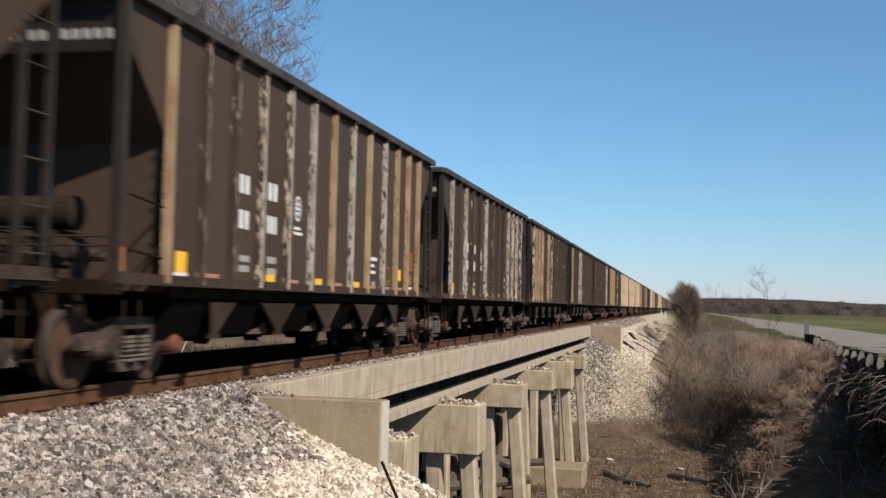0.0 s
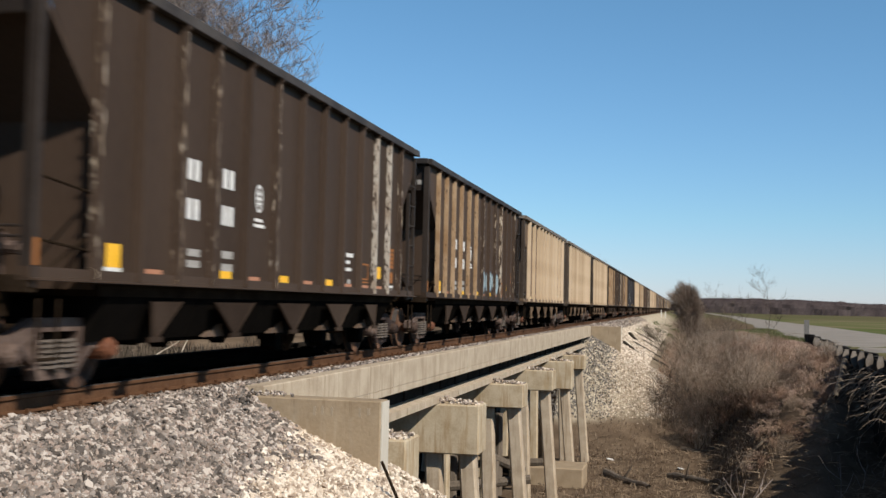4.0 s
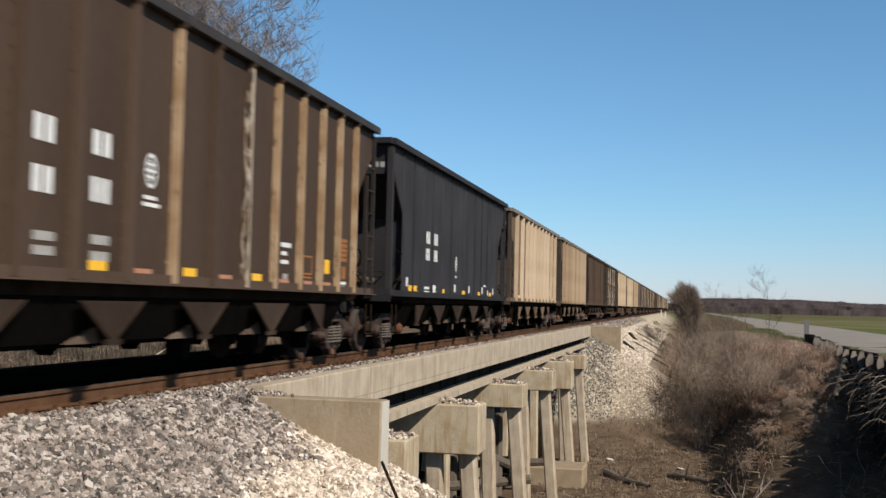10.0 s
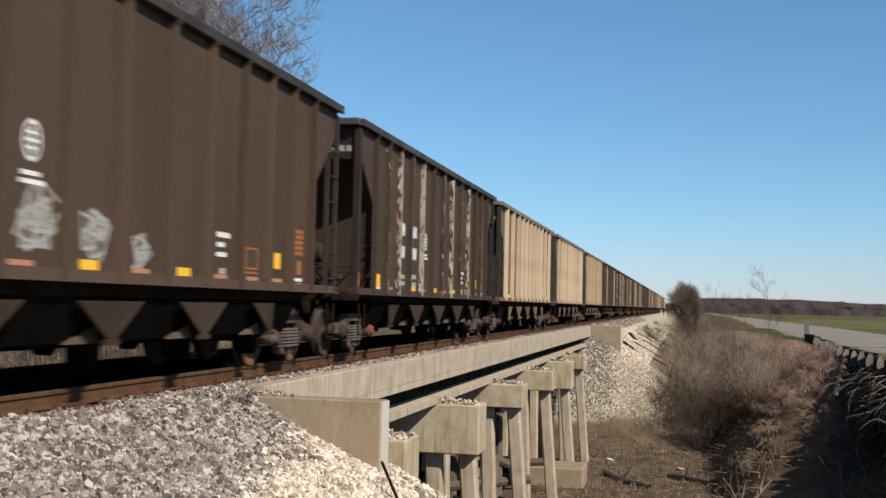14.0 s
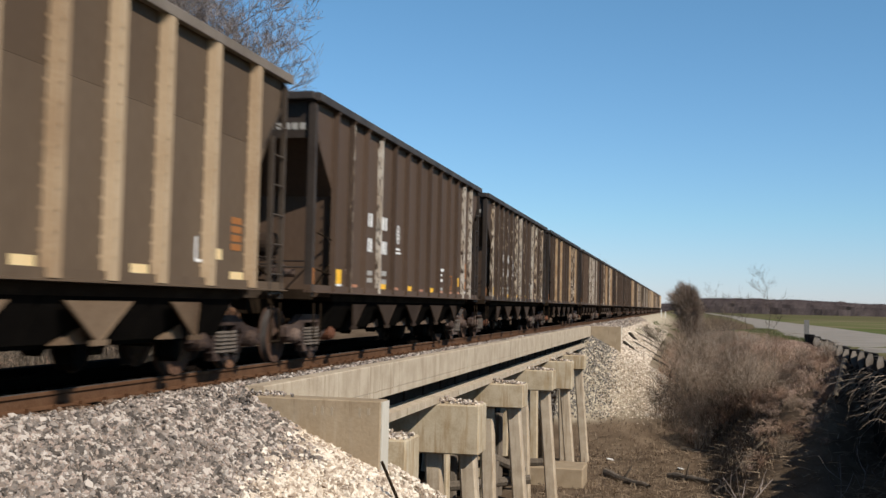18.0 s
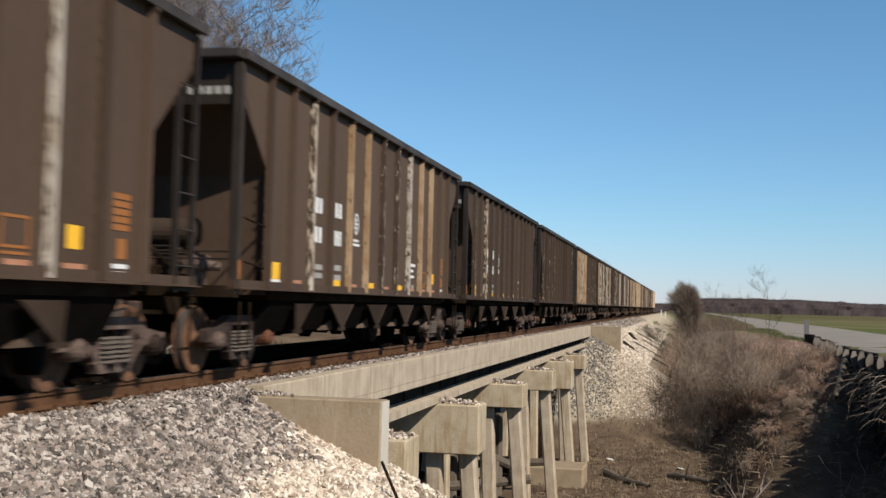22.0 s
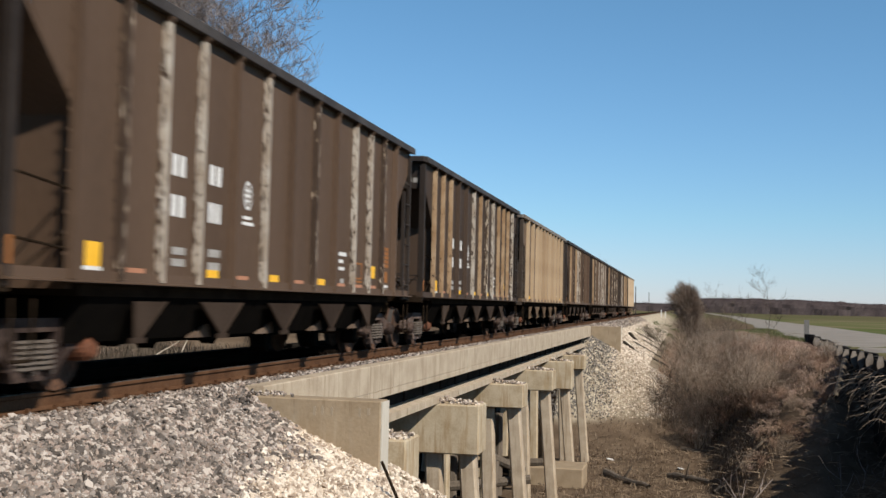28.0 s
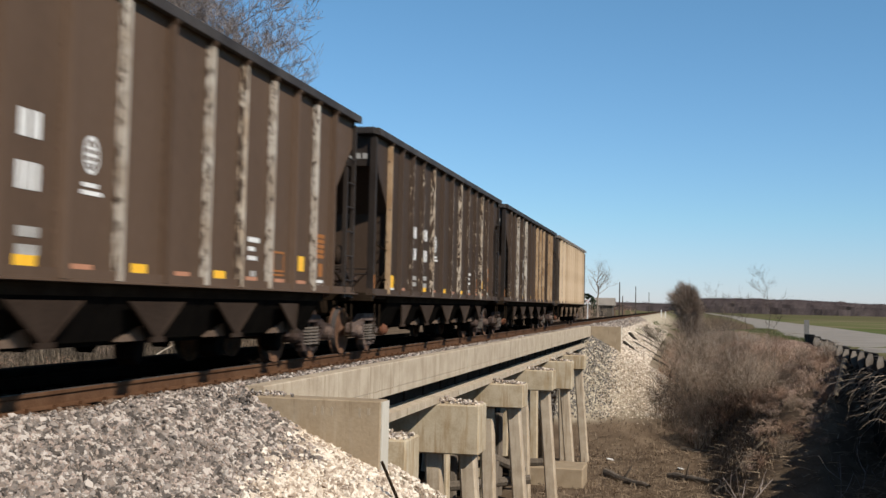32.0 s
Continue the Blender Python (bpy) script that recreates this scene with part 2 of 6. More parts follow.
M_LITTER = mat("brown dead stalks", [(0.10, 0.068, 0.046), (0.2, 0.142, 0.095), (0.33, 0.25, 0.17)], 0.9, 0, 3, 40, 0, "island")
M_TWIGP = mat("pinkish dry canes", [(0.224, 0.149, 0.108), (0.3808, 0.27, 0.1998), (0.5376, 0.3996, 0.3132)], 0.9, 0, 1.2, 40, 0, "object")
# paler than the sheets, for pile heads that catch the sun
M_LITTOP = mat("pale steel for sunlit pile tops", [(0.09, 0.072, 0.057), (0.17, 0.145, 0.12), (0.25, 0.22, 0.185)], 0.8, 0.1, 3, 30, 0.2, "object")
M_WEED = mat("grey dry weeds", [(0.035, 0.027, 0.019), (0.075, 0.059, 0.043), (0.15, 0.12, 0.088)], 0.9, 0, 3, 40, 0, "island")
M_BUSH = mat("dark bush twigs", [(0.17, 0.125, 0.095), (0.27, 0.205, 0.16), (0.38, 0.30, 0.235)], 0.9, 0, 3, 40, 0, "island")
M_ROAD = mat("pale gravel road", [(0.20, 0.172, 0.14), (0.26, 0.228, 0.19), (0.31, 0.275, 0.232)], 0.9, 0, 0.3, 8, 0.1)
M_SHEET = mat("dark sheet pile steel", [(0.02, 0.018, 0.0155), (0.034, 0.03, 0.026), (0.055, 0.05, 0.043)], 0.9, 0.0, 1.5, 20, 0.2, "object", spec=0.05)
M_FIR = mat("dark evergreen", [(0.012, 0.022, 0.010), (0.025, 0.042, 0.018), (0.045, 0.065, 0.03)], 0.85, 0, 2, 30, 0, "island")
M_WOODF = mat("far bare wood", [(0.048, 0.038, 0.037), (0.074, 0.058, 0.056), (0.105, 0.084, 0.079)], 0.95, 0, 0.12, 0.9, 0.6, spec=0.0)
M_POLE = mat("pole wood", [(0.05, 0.04, 0.032), (0.09, 0.07, 0.055)], 0.9, 0, 3, 30, 0.2)
M_RED = mat("red sign paint", [(0.5, 0.05, 0.04), (0.6, 0.08, 0.06)], 0.5, 0, 5, 40)
M_GALV = mat("grey post metal", [(0.12, 0.115, 0.105), (0.2, 0.19, 0.175)], 0.7, 0.0, 4, 40)


# ---- mesh tools ----
def mesh_of(name, bm, material):
    me = bpy.data.meshes.new(name)
    bm.normal_update()
    bm.to_mesh(me)
    bm.free()
    me.materials.append(material)
    return me


def part(name, bm, material, parent, label=""):
    """One mesh object under a thing or a part."""
    ob = new(name, mesh_of(name, bm, material))
    ob.parent = parent
    return tagged(ob, label)


def share(name, me, parent, m=None):
    ob = new(name, me)
    ob.parent = parent
    if m is not None:
        ob.matrix_basis = m
    return ob


def thing(name, label, category, group="", kind="", at=None):
    ob = new(name)
    ob.empty_display_size = 0.3
    if at is not None:
        ob.matrix_basis = at
    return tagged(ob, label, category, group, kind)


def solid(name, bm, material, label, category="", group="", kind=""):
    return tagged(new(name, mesh_of(name, bm, material)), label, category, group, kind)


def box(bm, x0, x1, y0, y1, z0, z1, bev=0.0, m=None):
    g = bmesh.ops.create_cube(bm, size=1.0)
    vs = g["verts"]
    for v in vs:
        v.co = Vector(((x0 + x1) / 2 + v.co.x * (x1 - x0), (y0 + y1) / 2 + v.co.y * (y1 - y0), (z0 + z1) / 2 + v.co.z * (z1 - z0)))
    if bev:
        es = list({e for v in vs for e in v.link_edges})
        r = bmesh.ops.bevel(bm, geom=es, offset=bev, segments=1, affect="EDGES", profile=0.5)
        vs = list({v for f in r["faces"] for v in f.verts} | {v for v in vs if v.is_valid})
    if m is not None:
        bmesh.ops.transform(bm, matrix=m, verts=vs)
    return vs


def prism(bm, outline, y0, y1, axis="y"):
    """Extrudes an outline of (a, b) pairs; axis y: (x, z) pairs along y; axis x: (y, z) pairs along x; axis z: (x, y) pairs."""
    def at(p, s):
        return {"y": (p[0], s, p[1]), "x": (s, p[0], p[1]), "z": (p[0], p[1], s)}[axis]
    a = [bm.verts.new(at(p, y0)) for p in outline]
    b = [bm.verts.new(at(p, y1)) for p in outline]
    n = len(outline)
    fs = [bm.faces.new(a), bm.faces.new(b)]
    for i in range(n):
        fs.append(bm.faces.new((a[i], a[(i + 1) % n], b[(i + 1) % n], b[i])))
    bmesh.ops.recalc_face_normals(bm, faces=fs)
    return a + b


def rod(bm, p, q, r, sides=8, r2=None):
    p, q = Vector(p), Vector(q)
    d = q - p
    m = Matrix.Translation((p + q) / 2) @ d.to_track_quat("Z", "Y").to_matrix().to_4x4()
    return bmesh.ops.create_cone(bm, cap_ends=True, segments=sides, radius1=r, radius2=r if r2 is None else r2, depth=d.length, matrix=m)["verts"]


def tubes(name, lines, material, sides=3):
    """One mesh of tapered tubes; lines: (points, radii)."""
    vs, fs, base = [], [], 0
    for pts, rad in lines:
        n = len(pts)
        for i in range(n):
            p = pts[i]
            d = (pts[min(i + 1, n - 1)] - pts[max(i - 1, 0)])
            d = d.normalized() if d.length > 1e-9 else Vector((0, 0, 1))
            u = d.orthogonal().normalized()
            w = d.cross(u)
            for k in range(sides):
                a = 2 * math.pi * k / sides
                vs.append(p + (u * math.cos(a) + w * math.sin(a)) * rad[i])
        for i in range(n - 1):
            for k in range(sides):
                a, b = base + i * sides + k, base + i * sides + (k + 1) % sides
                fs.append((a, b, b + sides, a + sides))
        base += n * sides
    me = bpy.data.meshes.new(name)
    me.from_pydata(vs, [], fs)
    me.materials.append(material)
    return me


# ---- ground ----
def smooth(a, b, x):
    t = min(1.0, max(0.0, (x - a) / (b - a)))
    return t * t * (3 - 2 * t)


def mix(a, b, t):
    return a + (b - a) * t


def ravine(x, y):
    """1 in the creek's bed, 0 on the banks."""
    shift = 10.5 * smooth(4.2, 7.5, x) - 25.0 * smooth(3.6, 7.0, -x)
    lo = smooth(14.3 - shift, 22.5 - shift, y)
    hi = 1 - smooth(55.5, 64.0, y - 0.25 * max(0.0, x - 5) + 0.25 * max(0.0, -x - 5))
    along = smooth(13.3, 14.6, x - 0.03 * (y - 55)) * (1 - smooth(60.0, 68.0, y)) if y > 40 else 0.0
    return max(min(lo, hi), along)


def ground_height(x, y):
    a = abs(x)
    bed = -6.05 + 1.5 * smooth(8.5, 13.0, x) + 0.25 * noise.noise((x * 0.25, y * 0.25, 3.0))
    edge = 1.75 + 0.48 * smooth(9.0, 12.3, y) * (1 - smooth(12.9, 13.5, y))
    crest = -0.24 if a < edge else -0.24 - 0.53 * (a - edge)
    if x > 0:
        if y < 30:
            side = mix(-1.7, -0.60, smooth(4.4, 7.0, x))
        else:
            far = smooth(70, 190, y)
            low = mix(-4.6, -1.9, far)
            side = mix(low, -1.3, smooth(7.6, 11.0, x))
            side = mix(side, -1.15, smooth(13.0, 16.5, x))
    else:
        side = mix(-1.15, -0.6, smooth(12, 26, a))
    bank = max(crest, side)
    r = ravine(x, y)
    if x > 15:
        r *= 1 - smooth(15.2, 16.4, x - 0.035 * (y - 60))
    z = mix(bank, min(bank, bed), r)
    if x > 6 and 20 < y < 62:
        line = 11.3 + 0.19 * (y - 34.6)
        ridge = -4.8 + 0.195 * (y - 34.6) - 0.42 * max(0.0, line - x) - 0.6 * max(0.0, line - x - 2.2) - 0.8 * max(0.0, x - line)
        z = max(z, min(ridge, -1.15))
    dist = max(0.0, math.hypot(x - 7, y) - 4)
    rough = 0.05 * noise.noise((x * 0.9, y * 0.9, 0)) + 0.14 * noise.noise((x * 0.21, y * 0.21, 7))
    keep = smooth(2.6, 4.0, a)
    return z + rough * keep * (1.0 if dist < 200 else 0.4)


def axis_steps(lo, hi, fine_lo, fine_hi, fine, grow):
    xs, s = [], fine
    v = fine_lo
    while v > lo:
        s *= grow
        v -= s
        xs.append(max(v, lo))
    xs.reverse()
    v = fine_lo
    while v < fine_hi:
        xs.append(v)
        v += fine
    s = fine
    xs.append(fine_hi)
    v = fine_hi
    while v < hi:
        s *= grow
        v += s
        xs.append(min(v, hi))
    return xs


def ground_material():
    m = mat("soil and litter", [(0.065, 0.046, 0.031), (0.125, 0.09, 0.061), (0.19, 0.143, 0.098)], 0.95, 0, 0.9, 14, 0.5, spec=0.0)
    t = m.node_tree
    n, l = t.nodes, t.links
    b = n["Principled BSDF"]
    soil = b.inputs["Base Color"].links[0].from_socket
    geo = n.new("ShaderNodeNewGeometry")
    sep = n.new("ShaderNodeSeparateXYZ")
    l.new(geo.outputs["Position"], sep.inputs[0])
    wob = n.new("ShaderNodeTexNoise")
    wob.inputs["Scale"].default_value, wob.inputs["Detail"].default_value = 0.35, 6
    l.new(geo.outputs["Position"], wob.inputs["Vector"])

    def ramp_of(sock, lo, hi, amount):
        ad = n.new("ShaderNodeMath")
        ad.operation = "MULTIPLY_ADD"
        ad.inputs[1].default_value = amount
        l.new(wob.outputs["Fac"], ad.inputs[0])
        l.new(sock, ad.inputs[2])
        mr = n.new("ShaderNodeMapRange")
        mr.inputs["From Min"].default_value, mr.inputs["From Max"].default_value = lo, hi
        l.new(ad.outputs[0], mr.inputs["Value"])
        return mr.outputs[0]

    def blend(f, c1, c2):
        mx = n.new("ShaderNodeMixRGB")
        l.new(f, mx.inputs["Fac"])
        l.new(c1, mx.inputs["Color1"])
        l.new(c2, mx.inputs["Color2"])
        return mx.outputs[0]

    def tones(a, c, scale):
        tx = n.new("ShaderNodeTexNoise")
        tx.inputs["Scale"].default_value, tx.inputs["Detail"].default_value = scale, 8
        l.new(geo.outputs["Position"], tx.inputs["Vector"])
        rp = n.new("ShaderNodeValToRGB")
        rp.color_ramp.elements[0].position, rp.color_ramp.elements[1].position = 0.36, 0.64
        rp.color_ramp.elements[0].color, rp.color_ramp.elements[1].color = (*a, 1), (*c, 1)
        l.new(tx.outputs["Fac"], rp.inputs["Fac"])
        return rp.outputs["Color"]

    field = tones((0.095, 0.115, 0.042), (0.18, 0.15, 0.088), 0.05)
    fallow = tones((0.125, 0.102, 0.062), (0.10, 0.105, 0.046), 0.012)
    away = n.new("ShaderNodeMath")
    away.operation = "ABSOLUTE"
    l.new(sep.outputs["X"], away.inputs[0])
    gravel = tones((0.30, 0.25, 0.18), (0.50, 0.43, 0.32), 3.0)
    col = blend(ramp_of(away.outputs[0], 4.6, 8.2, 3.0), gravel, soil)
    col = blend(ramp_of(sep.outputs["Z"], -4.7, -4.1, 0.8), soil, col)
    # train's shade painted into the ground as a near-black band
    train_shade = tones((0.010, 0.007, 0.005), (0.022, 0.016, 0.011), 4.0)
    col = blend(ramp_of(sep.outputs["X"], 0.85, 0.95, 0.0), train_shade, col)
    bed_edge = n.new("ShaderNodeMath")
    bed_edge.operation, bed_edge.inputs[1].default_value = "MULTIPLY", -1.0
    l.new(sep.outputs["X"], bed_edge.inputs[0])
    col = blend(ramp_of(bed_edge.outputs[0], 5.6, 6.8, 1.2), col, soil)
    col = blend(ramp_of(sep.outputs["X"], 17.5, 20.5, 3.0), col, field)
    col = blend(ramp_of(sep.outputs["Y"], 300, 440, 90), col, fallow)
    l.new(col, b.inputs["Base Color"])
    return m


def build_ground():
    xs = axis_steps(-3500, 3500, -12, 22, 0.5, 1.22)
    ys = axis_steps(-900, 4200, 2, 100, 0.6, 1.2)
    vs = [(x, y, ground_height(x, y)) for y in ys for x in xs]
    w = len(xs)
    fs = [(j * w + i, j * w + i + 1, (j + 1) * w + i + 1, (j + 1) * w + i) for j in range(len(ys) - 1) for i in range(w - 1)]
    me = bpy.data.meshes.new("ground")
    me.from_pydata(vs, [], fs)
    for p in me.polygons:
        p.use_smooth = True
    me.materials.append(ground_material())
    tagged(new("ground", me), "brown creek ravine, gravel banks and flat green farmland", "ground", kind="structure")


# ---- track ----
RAIL = [(-0.075, -0.185), (0.075, -0.185), (0.075, -0.172), (0.012, -0.15), (0.01, -0.05), (0.036, -0.038), (0.036, -0.006), (0.03, 0.0),
        (-0.03, 0.0), (-0.036, -0.006), (-0.036, -0.038), (-0.01, -0.05), (-0.012, -0.15), (-0.075, -0.172)]


def build_track():
    for side in (-1, 1):
        bm = bmesh.new()
        prism(bm, [(side * 0.755 + p[0], p[1]) for p in RAIL], -620, 900)
        # far rail, head and plates carry the train's shade as colour
        rail = solid("rail", bm, M_RAIL if side > 0 else M_RAIL_SHADE, "rusty brown steel rail on creosoted ties", "rail", "rails of the track", "structure")
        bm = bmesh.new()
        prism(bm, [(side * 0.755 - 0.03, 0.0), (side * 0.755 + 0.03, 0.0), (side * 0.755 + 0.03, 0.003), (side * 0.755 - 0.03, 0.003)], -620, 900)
        part("running_surface", bm, M_TREAD if side > 0 else M_RAIL_SHADE, rail, "polished rail head")
        bm = bmesh.new()
        y = 4.0
        while y < 62:
            box(bm, side * 0.755 - 0.17, side * 0.755 + 0.17, y - 0.09, y + 0.09, -0.196, -0.183)
            for dx in (-0.1, 0.1):
                box(bm, side * 0.755 + dx - 0.02, side * 0.755 + dx + 0.02, y - 0.02, y + 0.02, -0.183, -0.14)
            y += 0.52
        part("tie_plates", bm, M_RAIL if side > 0 else M_RAIL_SHADE, rail, "rusty tie plates and spikes")
    bm = bmesh.new()
    box(bm, -1.3, 1.3, -0.11, 0.11, -0.38, -0.197, 0.012)
    me = mesh_of("tie", bm, M_TIE)
    y = 2.96
    for i in range(240):
        ob = new("railway_tie", me)
        ob.location = (random.uniform(-0.04, 0.04), y, random.uniform(-0.012, 0.004))
        ob.rotation_euler = (0, 0, random.uniform(-0.012, 0.012))
        tagged(ob, "dark creosoted wooden railway tie in ballast", "railway tie", "ties of the track")
        y += 0.52


# ---- stones ----
# near face and underside of each bent's cap
BENTS = {17.55: -2.3, 24.15: -2.31, 31.05: -1.88, 38.25: -1.91, 45.0: -2.33, 51.0: -1.85}
CAP_TOP = -1.205

def stone_shapes(count):
    out = []
    for k in range(count):
        bm = bmesh.new()
        sx, sy, sz = random.uniform(0.85, 1.3), random.uniform(0.6, 0.95), random.uniform(0.42, 0.75)
        for _ in range(11):
            d = Vector((random.gauss(0, 1), random.gauss(0, 1), random.gauss(0, 1))).normalized()
            bm.verts.new((d.x * sx, d.y * sy, d.z * sz))
        hull = bmesh.ops.convex_hull(bm, input=bm.verts[:])
        bmesh.ops.delete(bm, geom=[v for v in hull["geom_interior"] if isinstance(v, bmesh.types.BMVert)], context="VERTS")
        bm.verts.index_update()
        bm.verts.ensure_lookup_table()
        out.append((np.array([v.co[:] for v in bm.verts]), np.array([[v.index for v in f.verts] for f in bm.faces])))
        bm.free()
    return out


SHAPES = stone_shapes(14)


def stone_field(name, spots, material, label):
    """spots: x, y, z, size of each stone; all in one mesh."""
    allv, allf, base = [], [], 0
    for (x, y, z, s) in spots:
        v, f = SHAPES[random.randrange(len(SHAPES))]
        q = np.array(Euler((random.uniform(-1.1, 1.1), random.uniform(-1.1, 1.1), random.uniform(0, 6.28))).to_matrix())
        allv.append(v @ q.T * s + (x, y, z))
        allf.append(f + base)
        base += len(v)
    v, f = np.concatenate(allv), np.concatenate(allf)
    me = bpy.data.meshes.new(name)
    me.from_pydata(v.tolist(), [], f.tolist())
    me.materials.append(material)
    return tagged(new(name, me), label, "gravel", kind="stuff")


def build_ballast():
    grey, tan, rusty = [], [], []
    rng = random.Random(4)
    for _ in range(78000):
        y = rng.uniform(7.2, 12.78)
        x = rng.uniform(0.92, 4.6)
        z = ground_height(x, y)
        s = rng.choice((0.024, 0.03, 0.038, 0.046, 0.057)) * rng.uniform(0.85, 1.3)
        lime = x + 0.10 * (y - 10) + 0.5 * noise.noise((x * 1.3, y * 1.3, 5)) + rng.uniform(-0.25, 0.25)
        lift = 0.05 * noise.noise((x * 2, y * 2, 1)) + 0.03
        sink = 0.035 * (1 - smooth(0.95, 1.5, x))
        pile = rusty if x + rng.uniform(-0.2, 0.2) < 1.22 else (tan if lime > 3.3 else grey)
        pile.append((x, y, z + rng.uniform(-0.01, 0.045) + lift - sink, s if pile is not rusty else s * 0.75))
    for _ in range(14000):
        y = 13.6 + 50 * rng.random() ** 1.7
        x = rng.uniform(0.86, 2.0)
        (rusty if x + rng.uniform(-0.2, 0.2) < 1.15 else grey).append((x, y, -0.215 + rng.uniform(-0.02, 0.045) + 0.14 * max(0, x - 1.15) - 0.025 * (1 - smooth(0.9, 1.3, x)), rng.choice((0.025, 0.035, 0.045))))
    for _ in range(6500):
        y = rng.uniform(13.15, 20.5)
        x = rng.uniform(2.4, 6.5)
        tan.append((x, y, ground_height(x, y) + rng.uniform(-0.01, 0.05), rng.choice((0.035, 0.045, 0.06))))
    for _ in range(11000):
        y = 64 + 90 * rng.random() ** 1.8
        x = rng.uniform(1.0, 5.5)
        z = ground_height(x, y)
        (grey if x < 2.6 else tan).append((x, y, z + 0.02, rng.choice((0.06, 0.08, 0.1))))
    for yb in BENTS:
        for _ in range(170):
            x = rng.uniform(2.12, 3.0)
            tan_or = grey if rng.random() < 0.6 else tan
            tan_or.append((x, rng.uniform(yb + 0.08, yb + 0.87), CAP_TOP + rng.uniform(0.0, 0.11) * (3.1 - x), rng.choice((0.03, 0.045, 0.055))))
    for _ in range(900):
        x, y = rng.uniform(0.9, 2.4), rng.uniform(12.3, 13.6)
        grey.append((x, y, -0.19 + rng.uniform(-0.04, 0.05) + 0.05 * smooth(1.2, 1.8, x) - 0.3 * max(0.0, x - 2.2) - 0.04 * (1 - smooth(0.95, 1.5, x)), rng.choice((0.03, 0.04, 0.05))))
    for _ in range(14):
        grey.append((rng.uniform(2.3, 2.8), rng.uniform(12.8, 13.05), -0.13, rng.choice((0.02, 0.03))))
    stone_field("ballast_stones", grey, M_STONE, "loose grey crushed-stone ballast beside the rails")
    stone_field("stained_ballast", rusty, M_STAIN, "rust-brown stained ballast along the rail")
    stone_field("limestone_gravel", tan, M_LIME, "fresh tan limestone gravel on the bank")
    rip, ript = [], []
    for _ in range(30000):
        y = rng.uniform(54.5, 64.5)
        x = rng.uniform(-3.5, 7.5)
        z = ground_height(x, y)
        if z < -4.75 + 0.6 * noise.noise((x * 0.6, y * 0.6, 8)) + rng.uniform(-0.25, 0.25):
            continue
        lime = x + 0.5 * noise.noise((x * 0.8, y * 0.8, 2)) + rng.uniform(-0.5, 0.5)
        (ript if lime > 3.5 else rip).append((x, y, z + rng.uniform(-0.035, 0.02), rng.uniform(0.04, 0.07)))
    stone_field("riprap", rip, M_RIP, "grey riprap stones below the far abutment")
    stone_field("tan_riprap", ript, M_LIME, "tan riprap stones on the far bank")


